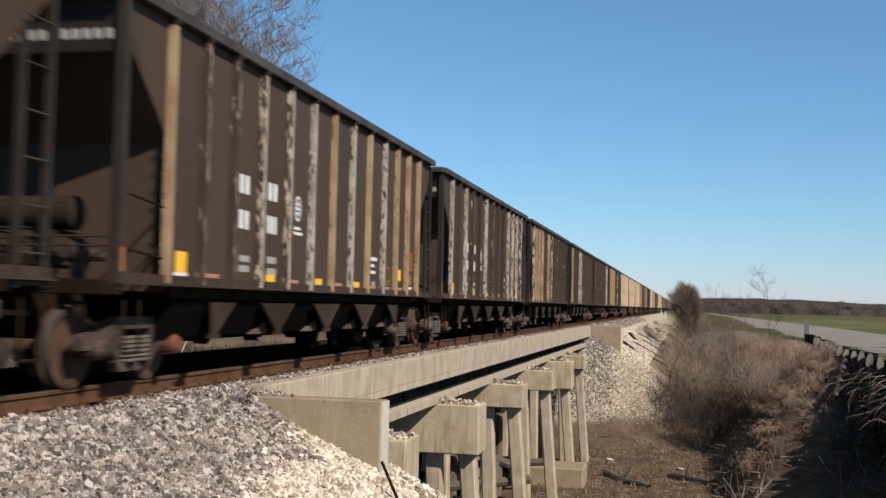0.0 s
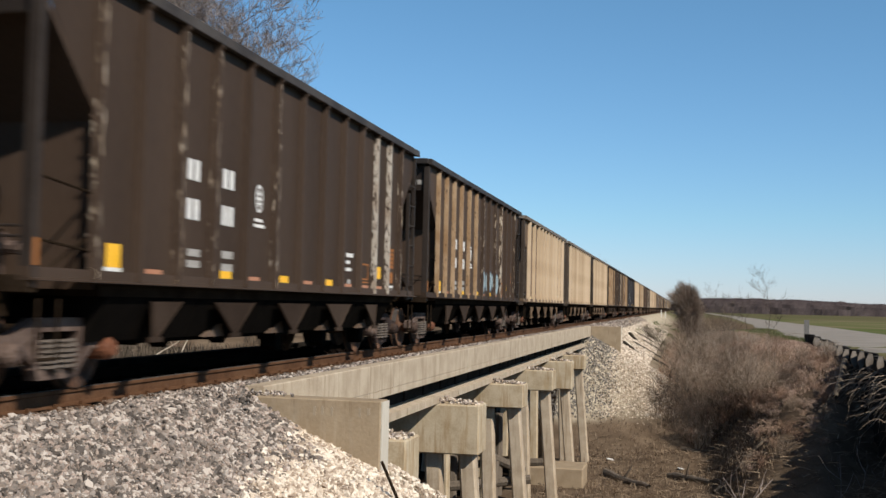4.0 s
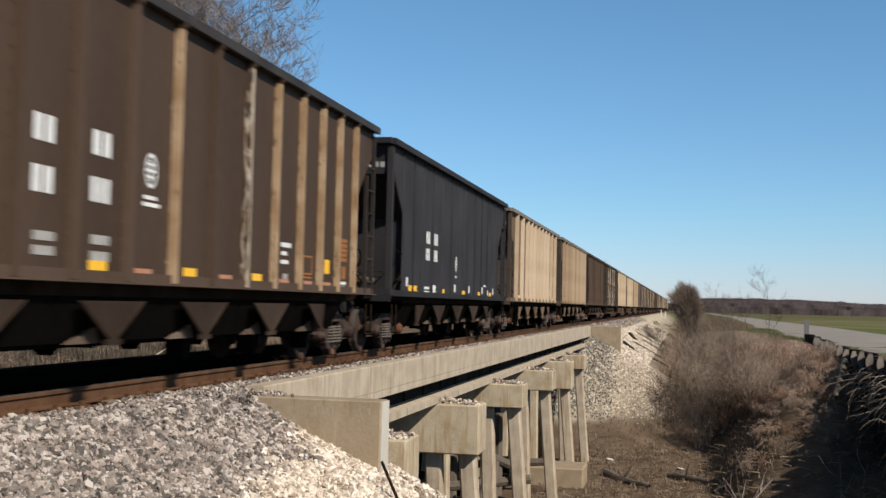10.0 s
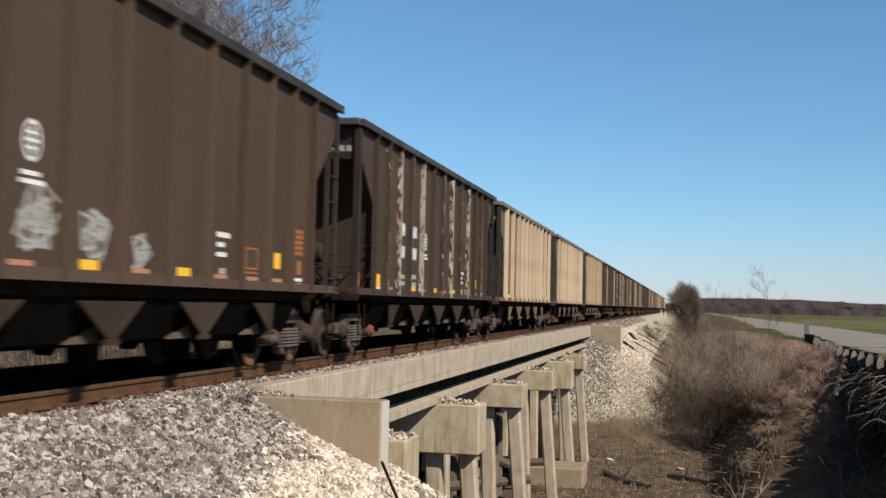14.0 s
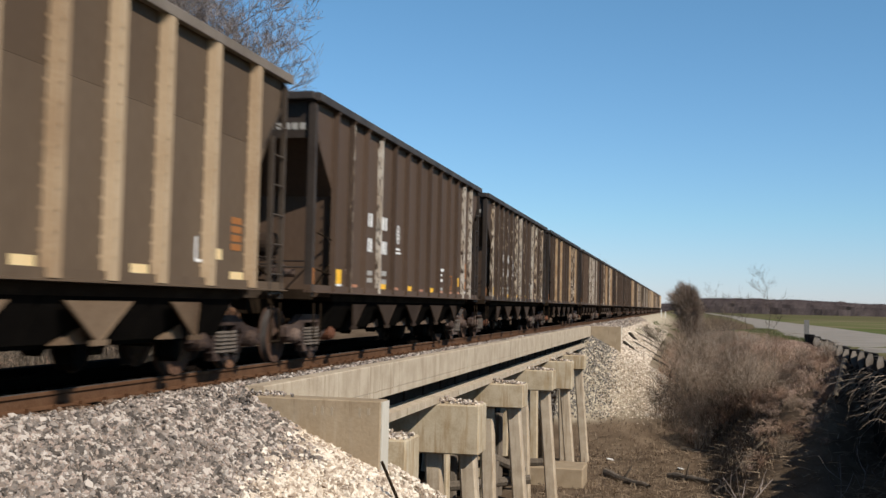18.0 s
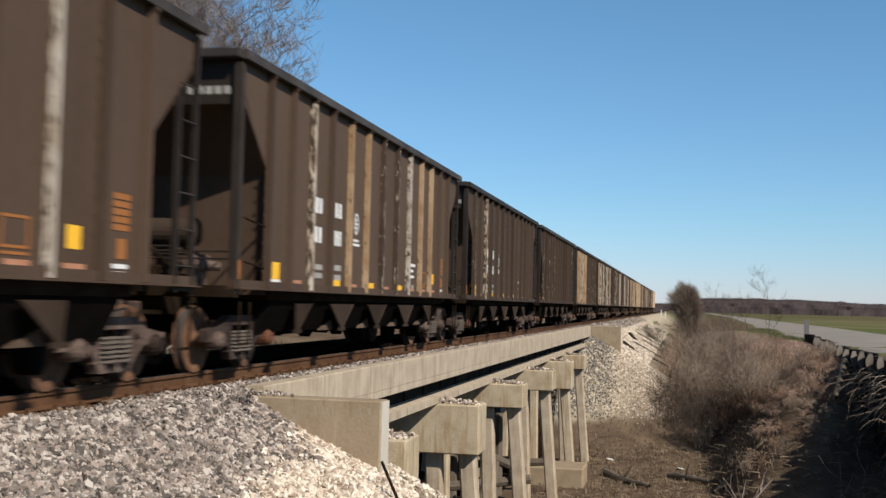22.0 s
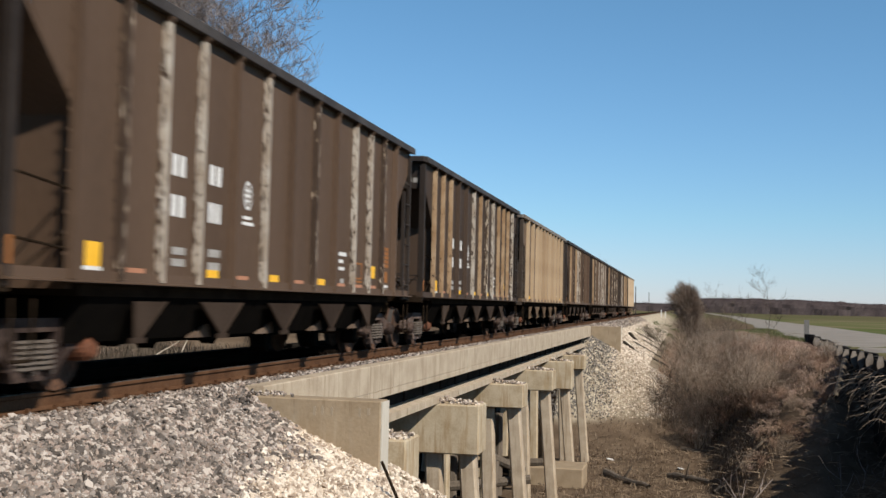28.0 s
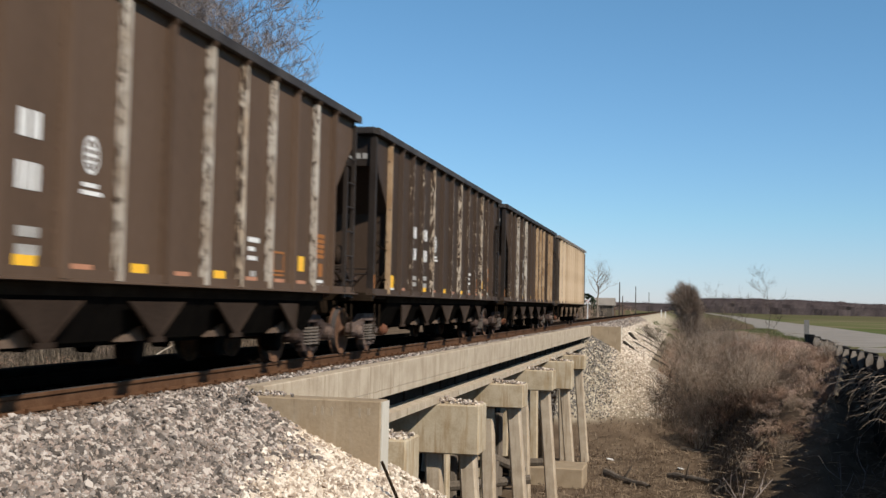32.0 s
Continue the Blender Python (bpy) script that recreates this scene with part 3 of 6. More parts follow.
# ---- bridge ----
def build_bridge():
    edges = [13.1, 19.5, 26.5, 33.4, 40.2, 46.9, 53.4, 59.9, 63.45]
    for a, b in zip(edges, edges[1:]):
        a, b = a + 0.012, b - 0.012
        span = thing("bridge_span", "weathered pale concrete trough girder span carrying the ballasted track", "bridge span", "spans of the bridge", "structure")
        bm = bmesh.new()
        for s in (1, -1):
            if s < 0:
                part("curb", bm, M_CONC, span)
                bm = bmesh.new()
            prism(bm, [(s * 2.285, -0.05), (s * 2.3, -0.065), (s * 2.3, -0.50), (s * 2.288, -0.505), (s * 2.288, -0.515), (s * 2.298, -0.52), (s * 2.298, -0.63), (s * 2.22, -0.66), (s * 2.05, -0.66), (s * 2.05, -0.05)], a, b)
        # far curb coloured as if in the train's shadow
        part("curb", bm, M_WEB, span, "far curb with the train's shade in its colour")
        bm = bmesh.new()
        box(bm, -2.05, 2.05, a, b, -0.70, -0.45)
        part("deck_slab", bm, M_DECK, span, "dark deck")
        bm = bmesh.new()
        for s in (-1, 1):
            prism(bm, [(s * 1.1, -1.0), (s * 1.82, -1.0), (s * 2.1, -1.055), (s * 2.1, -1.2), (s * 1.1, -1.2)], a, b)
        part("lower_flange", bm, M_CONC, span, "pale lower flange of the girder")
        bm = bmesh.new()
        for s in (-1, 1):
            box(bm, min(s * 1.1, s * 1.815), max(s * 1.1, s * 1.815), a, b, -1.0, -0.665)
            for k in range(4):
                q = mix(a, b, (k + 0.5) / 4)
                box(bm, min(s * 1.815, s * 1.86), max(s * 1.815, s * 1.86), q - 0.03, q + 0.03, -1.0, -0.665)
        # recess shade below the curb is painted as the web's colour
        part("web", bm, M_WEB, span, "web with upright stiffeners, shade put into its colour")
    for y, xo, z0 in ((12.75, 3.93, -3.2), (63.5, 4.0, -1.62)):
        ab = thing("abutment", "weathered concrete abutment with straight wing walls in the gravel bank", "abutment", "abutments", "structure")
        top = -0.145 if y < 20 else -0.06
        ya, yb = y, y + 0.34
        for s in (-1, 1):
            bm = bmesh.new()
            x0 = 2.2 if y < 20 else 2.306
            box(bm, min(s * x0, s * xo), max(s * x0, s * xo), ya, yb, z0, top, 0.015)
            wing = part("wing_wall", bm, M_CONCW, ab)
            # thin slab: chipped pale concrete plus the end face's sunlight as colour
            bm = bmesh.new()
            box(bm, min(s * (xo + 0.001), s * (xo + 0.016)), max(s * (xo + 0.001), s * (xo + 0.016)), ya + 0.012, yb - 0.012, z0, top - 0.012)
            part("wall_end", bm, M_CONCP, wing, "pale chipped end face, sunlight put into its colour")
        if y < 20:
            for x, h in ((3.10, 0.11), (3.2, 0.1), (3.32, 0.1), (3.67, 0.11), (3.78, 0.08)):
                bm = bmesh.new()
                box(bm, x - 0.016, x + 0.016, y - 0.003, y + 0.002, -0.235 - h, -0.235)
                part("faded_mark", bm, M_CHALK, ab, "faint pale painted mark")
        bm = bmesh.new()
        box(bm, -2.04, 2.04, y - (0.6 if y < 20 else -0.4), y - (0.05 if y < 20 else -0.9), -3.0 if y < 20 else -2.4, -0.5)
        part("backwall", bm, M_CONC, ab)
    for y, low in BENTS.items():
        bent = thing("bridge_bent", "concrete pile bent with an ochre-stained cap under the spans", "pile bent", "bents of the bridge", "structure")
        bm = bmesh.new()
        w = 0.95
        box(bm, -3.05, 3.05, y, y + w, low, CAP_TOP, 0.03)
        part("cap", bm, M_CONCO, bent, "stained concrete cap")
        for x in (-2.72, -1.95, -0.65, 0.65, 1.95, 2.72):
            lean = 0.085 * (1 if x > 0 else -1) if abs(x) > 2.5 else 0.02 * x
            base = ground_height(x * 1.1, y + 0.4) - 0.5
            bm = bmesh.new()
            h = low - base
            s = 0.19
            vs = prism(bm, [(-s, -s + 0.05), (-s + 0.05, -s), (s - 0.05, -s), (s, -s + 0.05), (s, s - 0.05), (s - 0.05, s), (-s + 0.05, s), (-s, s - 0.05)], 0, -h - 0.002, "z")
            for v in vs:
                v.co.x += x - lean * v.co.z
                v.co.y += y + 0.45
                v.co.z += low
            part("pile", bm, M_CONC if abs(x) > 1 else M_CONCO, bent)
    rng = random.Random(15)
    for i in range(9):
        x, y = rng.uniform(-1.6, 2.6), rng.choice((27.3, 33.9, 34.6, 40.6, 41.3)) + rng.uniform(-0.3, 0.3)
        z0 = ground_height(x, y)
        bm = bmesh.new()
        rod(bm, (x, y, z0 - 0.3), (x + rng.uniform(-0.15, 0.15), y, z0 + rng.uniform(1.4, 3.4)), 0.17, 9, 0.15)
        solid("broken_timber_post", bm, M_TIMB, "broken grey timber pile under the bridge", "pile", "old timber piles")
    for x0, x1, y, z0, z1 in ((0.2, 2.9, 33.4, -4.6, -4.3), (-0.6, 2.7, 40.3, -4.9, -4.7), (0.6, 2.6, 34.2, -3.3, -4.2)):
        bm = bmesh.new()
        rod(bm, (x0, y, z0), (x1, y + 0.6, z1), 0.15, 8, 0.14)
        solid("fallen_timber", bm, M_TIMB, "dark fallen timber lodged between the piles", "timber", "fallen timbers")
    bm = bmesh.new()
    box(bm, 1.0, 3.75, 42.9, 44.9, -6.7, -5.2, 0.05)
    solid("old_footing", bm, M_CONCW, "old rusty-brown concrete footing in the creek bed", "footing")


# ---- railcars ----
CAR, HALF = 16.15, 7.44
RIBS = [-6.3, -5.35, -4.4, -3.4, -2.3, -1.2, -0.1, 1.0, 2.1, 3.2, 4.2, 5.15, 6.1]
TAN_RIBS = [-6.05, -4.62, -3.27, -2.18, -1.09, 0.03, 1.15, 2.27, 3.4, 4.73, 6.13]
TOP, SILL, SIDE, LIP = 4.463, 1.15, 1.46, 1.59


def lettering(car, rows, material, x):
    """rows: name, y, z, width, height."""
    for name, y, z, w, h, ma in rows:
        bm = bmesh.new()
        box(bm, x, x + 0.006, y - w / 2, y + w / 2, z - h / 2, z + h / 2)
        part(name, bm, ma or material, car)


def bars(name, y, z, w, h, n, ma=None):
    """A row of n upright bars that stand for characters."""
    step = w / n
    return [(name, y - w / 2 + step * (i + 0.5), z, step * 0.66, h, ma) for i in range(n)]


def wheel_mesh():
    bm = bmesh.new()
    prof = [(0.0, 0.08), (0.08, 0.08), (0.13, 0.03), (0.33, 0.015), (0.40, 0.05), (0.455, 0.055), (0.455, -0.045), (0.485, -0.05), (0.485, -0.075), (0.40, -0.075), (0.33, -0.02), (0.13, -0.02), (0.0, -0.06)]
    seg = 28
    rings = []
    for r, w in prof:
        if r == 0:
            rings.append([bm.verts.new((w, 0, 0))])
        else:
            rings.append([bm.verts.new((w, r * math.cos(2 * math.pi * k / seg), r * math.sin(2 * math.pi * k / seg))) for k in range(seg)])
    for a, b in zip(rings, rings[1:]):
        for k in range(seg):
            j = (k + 1) % seg
            if len(a) == 1:
                bm.faces.new((a[0], b[k], b[j]))
            elif len(b) == 1:
                bm.faces.new((a[k], b[0], a[j]))
            else:
                bm.faces.new((a[k], b[k], b[j], a[j]))
    bmesh.ops.recalc_face_normals(bm, faces=bm.faces[:])
    return bm


WHEELSETS = []


def wheelset_mesh():
    bm = wheel_mesh()
    vs = bm.verts[:]
    bmesh.ops.translate(bm, vec=(0.765, 0, 0), verts=vs)
    g = bmesh.ops.duplicate(bm, geom=bm.verts[:] + bm.edges[:] + bm.faces[:])
    vs = [e for e in g["geom"] if isinstance(e, bmesh.types.BMVert)]
    bmesh.ops.rotate(bm, cent=(0, 0, 0), matrix=Matrix.Rotation(math.pi, 3, "Z"), verts=vs)
    rod(bm, (-1.0, 0, 0), (1.0, 0, 0), 0.085, 10)
    bm.normal_update()
    me = mesh_of("wheelset", bm, M_WHEEL)
    me.materials.append(M_TREAD)
    for p in me.polygons:
        c = p.center
        if abs(math.hypot(c.y, c.z) - 0.455) < 0.012 and abs(p.normal.x) < 0.3:
            p.material_index = 1
    return me


WHEEL_ME = wheelset_mesh()


def bogie(car, yc):
    bm = bmesh.new()
    box(bm, -1.0, 1.0, -0.2, 0.2, 0.42, 0.72, 0.03)
    rod(bm, (0, 0, 0.7), (0, 0, 0.98), 0.2, 12)
    bo = part("bogie", bm, M_UNDER, car, "grimy two-axle truck")
    bo.location = (0, yc, 0)
    for s in (-1, 1):
        bm = bmesh.new()
        x0, x1 = s * 0.98, s * 1.12
        a, b = min(x0, x1), max(x0, x1)
        top = [(-1.18, 0.60), (-0.72, 0.66), (-0.42, 0.80), (0.42, 0.80), (0.72, 0.66), (1.18, 0.60), (1.18, 0.44), (0.70, 0.46), (0.40, 0.66), (-0.40, 0.66), (-0.70, 0.46), (-1.18, 0.44)]
        prism(bm, top, a, b, "x")
        low = [(-0.74, 0.56), (-0.42, 0.30), (-0.36, 0.17), (0.36, 0.17), (0.42, 0.27), (0.74, 0.53), (0.64, 0.60), (0.32, 0.27), (-0.32, 0.27), (-0.64, 0.60)]
        prism(bm, low, a, b, "x")
        for q in (-0.40, 0.40):
            box(bm, a, b, q - 0.045, q + 0.045, 0.28, 0.70)
        part("side_frame", bm, M_CAST, bo, "cast steel side frame")
        for q in (-0.16, 0.16):
            pts, n = [], 60
            for i in range(n + 1):
                t = i / n
                ang = t * 6 * 2 * math.pi
                pts.append(Vector((s * 1.07 + 0.128 * math.cos(ang), q + 0.128 * math.sin(ang), 0.25 + 0.32 * t)))
            coil = share("spring", tubes("spring", [(pts, [0.022] * (n + 1))], M_SPRING, 5), bo)
            tagged(coil, "coil spring")
        for q in (-0.89, 0.89):
            bm = bmesh.new()
            rod(bm, (s * 0.95, q, 0.457), (s * 1.19, q, 0.457), 0.125, 14)
            rod(bm, (s * 1.19, q, 0.457), (s * 1.25, q, 0.457), 0.115, 14, 0.085)
            for k in range(3):
                a = 2.094 * k
                rod(bm, (s * 1.25, q + 0.05 * math.cos(a), 0.457 + 0.05 * math.sin(a)), (s * 1.265, q + 0.05 * math.cos(a), 0.457 + 0.05 * math.sin(a)), 0.016, 6)
            part("bearing_cap", bm, M_RUST if q > 0 and s > 0 and yc < 0 else M_CAST, bo, "rusty bearing cap")
    for q in (-0.89, 0.89):
        w = share("wheelset", WHEEL_ME, bo)
        w.matrix_parent_inverse = Matrix.Translation((0, q, 0.457))
    return bo


def hopper_car(style):
    """style: brown, tan or black."""
    body, rib_m, chord_m = {"brown": (M_BODY, M_RIB_D, M_CHORD), "tan": (M_TANB, M_TANR, M_TANC), "black": (M_BLACK, M_BLACK, M_BLACK)}[style]
    label = {"brown": "weathered dark brown open-top coal hopper car with flaking side ribs",
             "tan": "dusty tan open-top coal hopper car with cream side ribs",
             "black": "black smooth-sided open-top coal hopper car with white lettering"}[style]
    car = thing("hopper_car", label, "railcar", "cars of the coal train")
    ribs = RIBS if style != "tan" else TAN_RIBS
    end_m = M_TANE if style == "tan" else body
    frame_m = {"brown": M_POST, "tan": M_TANE, "black": M_BLACK}[style]
    for s in (-1, 1):
        # side sheet with its cut-away ends
        bm = bmesh.new()
        o = [(-6.32, 1.2), (6.30, 1.2), (6.30, 2.93), (HALF - 0.13, 4.0), (HALF - 0.13, TOP - 0.11), (-HALF + 0.13, TOP - 0.11), (-HALF + 0.13, 4.0), (-6.32, 2.93)]
        if style == "tan":
            o = [(-6.22, 1.2), (6.32, 1.2), (6.32, 2.72), (6.68, 3.22), (-6.62, 3.22), (-6.22, 2.72)]
        prism(bm, o, s * (SIDE - 0.012), s * SIDE, "x")
        part("side_sheet", bm, body, car)
        if style == "tan":
            bm = bmesh.new()
            o = [(-6.63, 3.225), (6.69, 3.225), (HALF - 0.2, 3.96), (HALF - 0.16, TOP - 0.11), (-HALF + 0.16, TOP - 0.11), (-HALF + 0.2, 3.96)]
            prism(bm, o, s * (SIDE - 0.018), s * (SIDE - 0.006), "x")
            part("upper_side_sheet", bm, M_TANU, car, "greyer upper side sheet")
        bm = bmesh.new()
        c = [(s * 1.40, TOP - 0.11), (s * (LIP - 0.005), TOP - 0.14), (s * LIP, TOP - 0.13), (s * LIP, TOP - 0.015), (s * (LIP - 0.02), TOP), (s * 1.40, TOP)]
        prism(bm, c, -HALF, HALF)
        part("top_chord", bm, chord_m, car)
        bm = bmesh.new()
        prism(bm, [(s * 1.38, SILL + 0.02), (s * 1.585, SILL + 0.02), (s * 1.585, SILL + 0.035), (s * 1.52, SILL + 0.045), (s * 1.515, SILL + 0.15), (s * 1.38, SILL + 0.15)], -HALF, HALF)
        part("side_sill", bm, body, car)
        w = 0.048 if style == "brown" else (0.095 if style == "tan" else 0.05)
        d = {"brown": 0.095, "tan": 0.12, "black": 0.03}[style]
        bm = bmesh.new()
        prism(bm, [(s * SIDE, -w * 1.15), (s * (SIDE + d), -w * 0.8), (s * (SIDE + d), w * 0.8), (s * SIDE, w * 1.15)], SILL + 0.05, TOP - 0.21 if style == "brown" else TOP - 0.112, "z")
        plain = len(bm.faces)
        if style == "brown":
            # painted gusset that carries the rib out to the chord
            prism(bm, [(s * SIDE, TOP - 0.208), (s * (SIDE + d), TOP - 0.208), (s * (LIP - 0.008), TOP - 0.17), (s * (LIP - 0.008), TOP - 0.112), (s * SIDE, TOP - 0.112)], -w * 0.9, w * 0.9)
            bm.faces.ensure_lookup_table()
            for f in bm.faces[plain:]:
                f.material_index = 1
        if style != "black":
            for i in range(13):
                z = 1.45 + 0.205 * i
                box(bm, min(s * SIDE, s * (SIDE + 0.014)), max(s * SIDE, s * (SIDE + 0.014)), -w * 1.15 - 0.04, -w * 1.15 - 0.016, z - 0.016, z + 0.016)
                if style == "tan":
                    box(bm, min(s * (SIDE + d), s * (SIDE + d + 0.018)), max(s * (SIDE + d), s * (SIDE + d + 0.018)), -w * 0.75, -w * 0.45, z - 0.018, z + 0.018)
        me = mesh_of("rib", bm, rib_m)
        me.materials.append(body)
        if s < 0:
            row = bmesh.new()
            for y in ribs:
                had = len(row.verts)
                row.from_mesh(me)
                row.verts.ensure_lookup_table()
                bmesh.ops.translate(row, vec=(0, y, 0), verts=row.verts[had:])
            part("far_side_ribs", row, rib_m, car).data.materials.append(body)
            continue
        for i, y in enumerate(ribs):
            ob = share("rib", me, car, pose(0, y, 0))
            for slot, ma in zip(ob.material_slots, (rib_m, body)):
                slot.link = "OBJECT"
                slot.material = ma
            ob["slot"] = i
    for e in (-1, 1):
        bm = bmesh.new()
        box(bm, -1.5, 1.5, e * HALF - 0.12, e * HALF + 0.0 if e > 0 else e * HALF + 0.12, TOP - 0.13, TOP + 0.0, 0.01)
        part("end_chord", bm, chord_m, car)
        bm = bmesh.new()
        y = e * (HALF - 0.08)
        box(bm, -1.48, 1.48, min(y, y - e * 0.02), max(y, y - e * 0.02), 3.72, TOP - 0.12)
        # brown car: dark paint puts the end chord's shadow on the hood
        part("end_hood", bm, frame_m, car)
        bm = bmesh.new()
        prism(bm, [(e * (HALF - 0.11), 3.88), (e * 6.22, 2.84), (e * 6.20, 2.88), (e * (HALF - 0.15), 3.94)], -1.456, 1.456, "x")
        part("slope_sheet", bm, end_m, car)
        bm = bmesh.new()
        box(bm, -1.44, 1.44, e * 6.22 - 0.015, e * 6.22 + 0.015, 1.1, 2.86)
        part("end_plate", bm, end_m, car)
        bm = bmesh.new()
        box(bm, -1.5, 1.5, min(e * HALF, e * 7.3), max(e * HALF, e * 7.3), 1.05, 1.22, 0.01)
        box(bm, -0.35, 0.35, min(e * 7.3, e * 6.0), max(e * 7.3, e * 6.0), 0.80, 1.12)
        part("end_sill", bm, M_UNDER if style == "brown" else end_m, car)
        bm = bmesh.new()
        box(bm, -0.14, 0.14, min(e * HALF, e * 7.86), max(e * HALF, e * 7.86), 0.74, 0.98, 0.03)
        box(bm, -0.2, 0.12, min(e * 7.84, e * 8.06), max(e * 7.84, e * 8.06), 0.70, 1.0, 0.05)
        part("coupler", bm, M_CAST, car, "rusty coupler")
        for s in (-1, 1):
            bm = bmesh.new()
            if s != e:
                box(bm, min(s * 1.38, s * 1.52), max(s * 1.38, s * 1.52), e * (HALF - 0.07) - 0.05, e * (HALF - 0.07) + 0.05, 1.1, TOP - 0.18, 0.01)
                part("corner_post", bm, frame_m, car)
            for z in (1.55, 2.15) if s != e else ():
                bm = bmesh.new()
                rod(bm, (s * 1.56, e * (HALF - 0.1), z), (s * 1.465, e * 6.28, z - 0.06), 0.015, 6)
                part("grab_iron", bm, M_UNDER, car)
            bm = bmesh.new()
            rod(bm, (s * 1.50, e * (HALF - 0.15), 1.2), (s * 1.43, e * 6.26, 1.66), 0.02, 6)
            part("brace", bm, M_UNDER, car)
            bm = bmesh.new()
            rod(bm, (s * 1.52, e * 7.3, 1.0), (s * 1.52, e * 7.3, 0.42), 0.016, 6)
            rod(bm, (s * 1.52, e * 6.95, 1.0), (s * 1.52, e * 6.95, 0.42), 0.016, 6)
            rod(bm, (s * 1.52, e * 7.3, 0.42), (s * 1.52, e * 6.95, 0.42), 0.018, 6)
            part("step", bm, M_UNDER, car)
        # ladder in the cut-away corner of each end's right hand
        s = e
        bm = bmesh.new()
        rung_m = frame_m
        for q in (6.86, 7.32):
            box(bm, min(s * 1.46, s * 1.53), max(s * 1.46, s * 1.53), e * q - 0.03, e * q + 0.03, 1.1, TOP - 0.2 if q > 7 else 3.45)
        box(bm, min(s * 1.465, s * 1.525), max(s * 1.465, s * 1.525), min(e * 6.84, e * 7.34), max(e * 6.84, e * 7.34), 1.12, 1.16)
        ladder = part("ladder", bm, rung_m, car)
        bm = bmesh.new()
        rod(bm, (s * 1.52, e * 6.86, 0), (s * 1.52, e * 7.32, 0), 0.013, 6)
        me = mesh_of("rung", bm, rung_m)
        for i in range(6):
            share("rung", me, ladder, pose(0, 0, 1.42 + 0.44 * i))
        if style == "tan":
            bm = bmesh.new()
            for q in (0.72, 1.44):
                box(bm, min(-s * q, -s * (q + 0.07)), max(-s * q, -s * (q + 0.07)), e * 7.38 - 0.03, e * 7.38 + 0.03, 1.1, 3.74)
            for i in range(5):
                z = 1.45 + 0.42 * i
                rod(bm, (-s * 0.72, e * 7.42, z), (-s * 1.5, e * 7.42, z), 0.013, 6)
            part("end_ladder", bm, M_TANE, car)
            bm = bmesh.new()
            box(bm, min(-s * 1.47, -s * 1.53), max(-s * 1.47, -s * 1.53), e * 6.88 - 0.03, e * 6.88 + 0.03, 1.1, 3.3)
            for i in range(5):
                z = 1.45 + 0.42 * i
                rod(bm, (-s * 1.52, e * 7.38, z), (-s * 1.52, e * 6.88, z), 0.013, 6)
            part("side_ladder", bm, M_TANE, car)
        else:
            bm = bmesh.new()
            box(bm, min(s * 1.2, s * 1.28), max(s * 1.2, s * 1.28), e * 6.3 - 0.04, e * 6.3 + 0.04, 1.15, 2.75)
            part("brace_post", bm, body, car)
    # brake gear at one end
    bm = bmesh.new()
    rod(bm, (-0.75, -6.8, 1.98), (0.62, -6.8, 1.98), 0.2, 20)
    rod(bm, (0.62, -6.8, 1.98), (0.68, -6.8, 1.98), 0.2, 20, 0.13)
    for q in (-0.5, 0.4):
        box(bm, q - 0.03, q + 0.03, -7.02, -6.22, 1.72, 1.78)
        box(bm, q - 0.03, q + 0.03, -6.29, -6.22, 1.2, 1.78)
    part("air_reservoir", bm, M_VPLATE, car, "grimy air reservoir")
    bm = bmesh.new()
    box(bm, 0.55, 0.8, -6.95, -6.65, 1.42, 1.66, 0.04)
    rod(bm, (0.66, -6.98, 1.54), (0.66, -7.1, 1.54), 0.09, 10)
    rod(bm, (0.8, -6.8, 1.5), (0.98, -6.75, 1.5), 0.07, 10)
    box(bm, 0.6, 0.75, -6.9, -6.7, 1.2, 1.44, 0.02)
    part("brake_valve", bm, M_CAST, car)
    bm = bmesh.new()
    box(bm, -0.6, 0.35, -7.2, -6.4, 1.19, 1.24, 0.01)
    box(bm, -0.3, 0.1, -7.05, -6.75, 1.24, 1.5, 0.03)
    rod(bm, (0.1, -6.9, 1.36), (0.6, -6.85, 1.36), 0.022, 6)
    rod(bm, (0.35, -6.75, 1.8), (0.66, -6.8, 1.64), 0.02, 6)
    rod(bm, (-0.2, -7.05, 1.72), (0.62, -7.02, 1.48), 0.02, 6)
    part("brake_cylinder", bm, M_UNDER, car, "grimy brake cylinder and pipes")
    for e in (-1, 1):
        for z in (1.58, 1.68):
            bm = bmesh.new()
            rod(bm, (-1.38, e * 7.43, z), (1.38, e * 7.43, z), 0.014, 6)
            part("end_handrail", bm, M_POST, car)
    bm = bmesh.new()
    bmesh.ops.create_cone(bm, cap_ends=False, segments=16, radius1=0.28, radius2=0.28, depth=0.04, matrix=Matrix.Translation((-0.6, HALF + 0.08, 2.6)) @ Matrix.Rotation(math.pi / 2, 4, "X"))
    for k in range(3):
        a = math.pi * k / 3
        rod(bm, (-0.6 - 0.28 * math.cos(a), HALF + 0.08, 2.6 - 0.28 * math.sin(a)), (-0.6 + 0.28 * math.cos(a), HALF + 0.08, 2.6 + 0.28 * math.sin(a)), 0.015, 5)
    part("brake_wheel", bm, M_UNDER, car)
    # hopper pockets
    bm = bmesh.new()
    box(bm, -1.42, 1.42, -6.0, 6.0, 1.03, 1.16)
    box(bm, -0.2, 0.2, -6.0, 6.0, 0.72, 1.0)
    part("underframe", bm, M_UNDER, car)
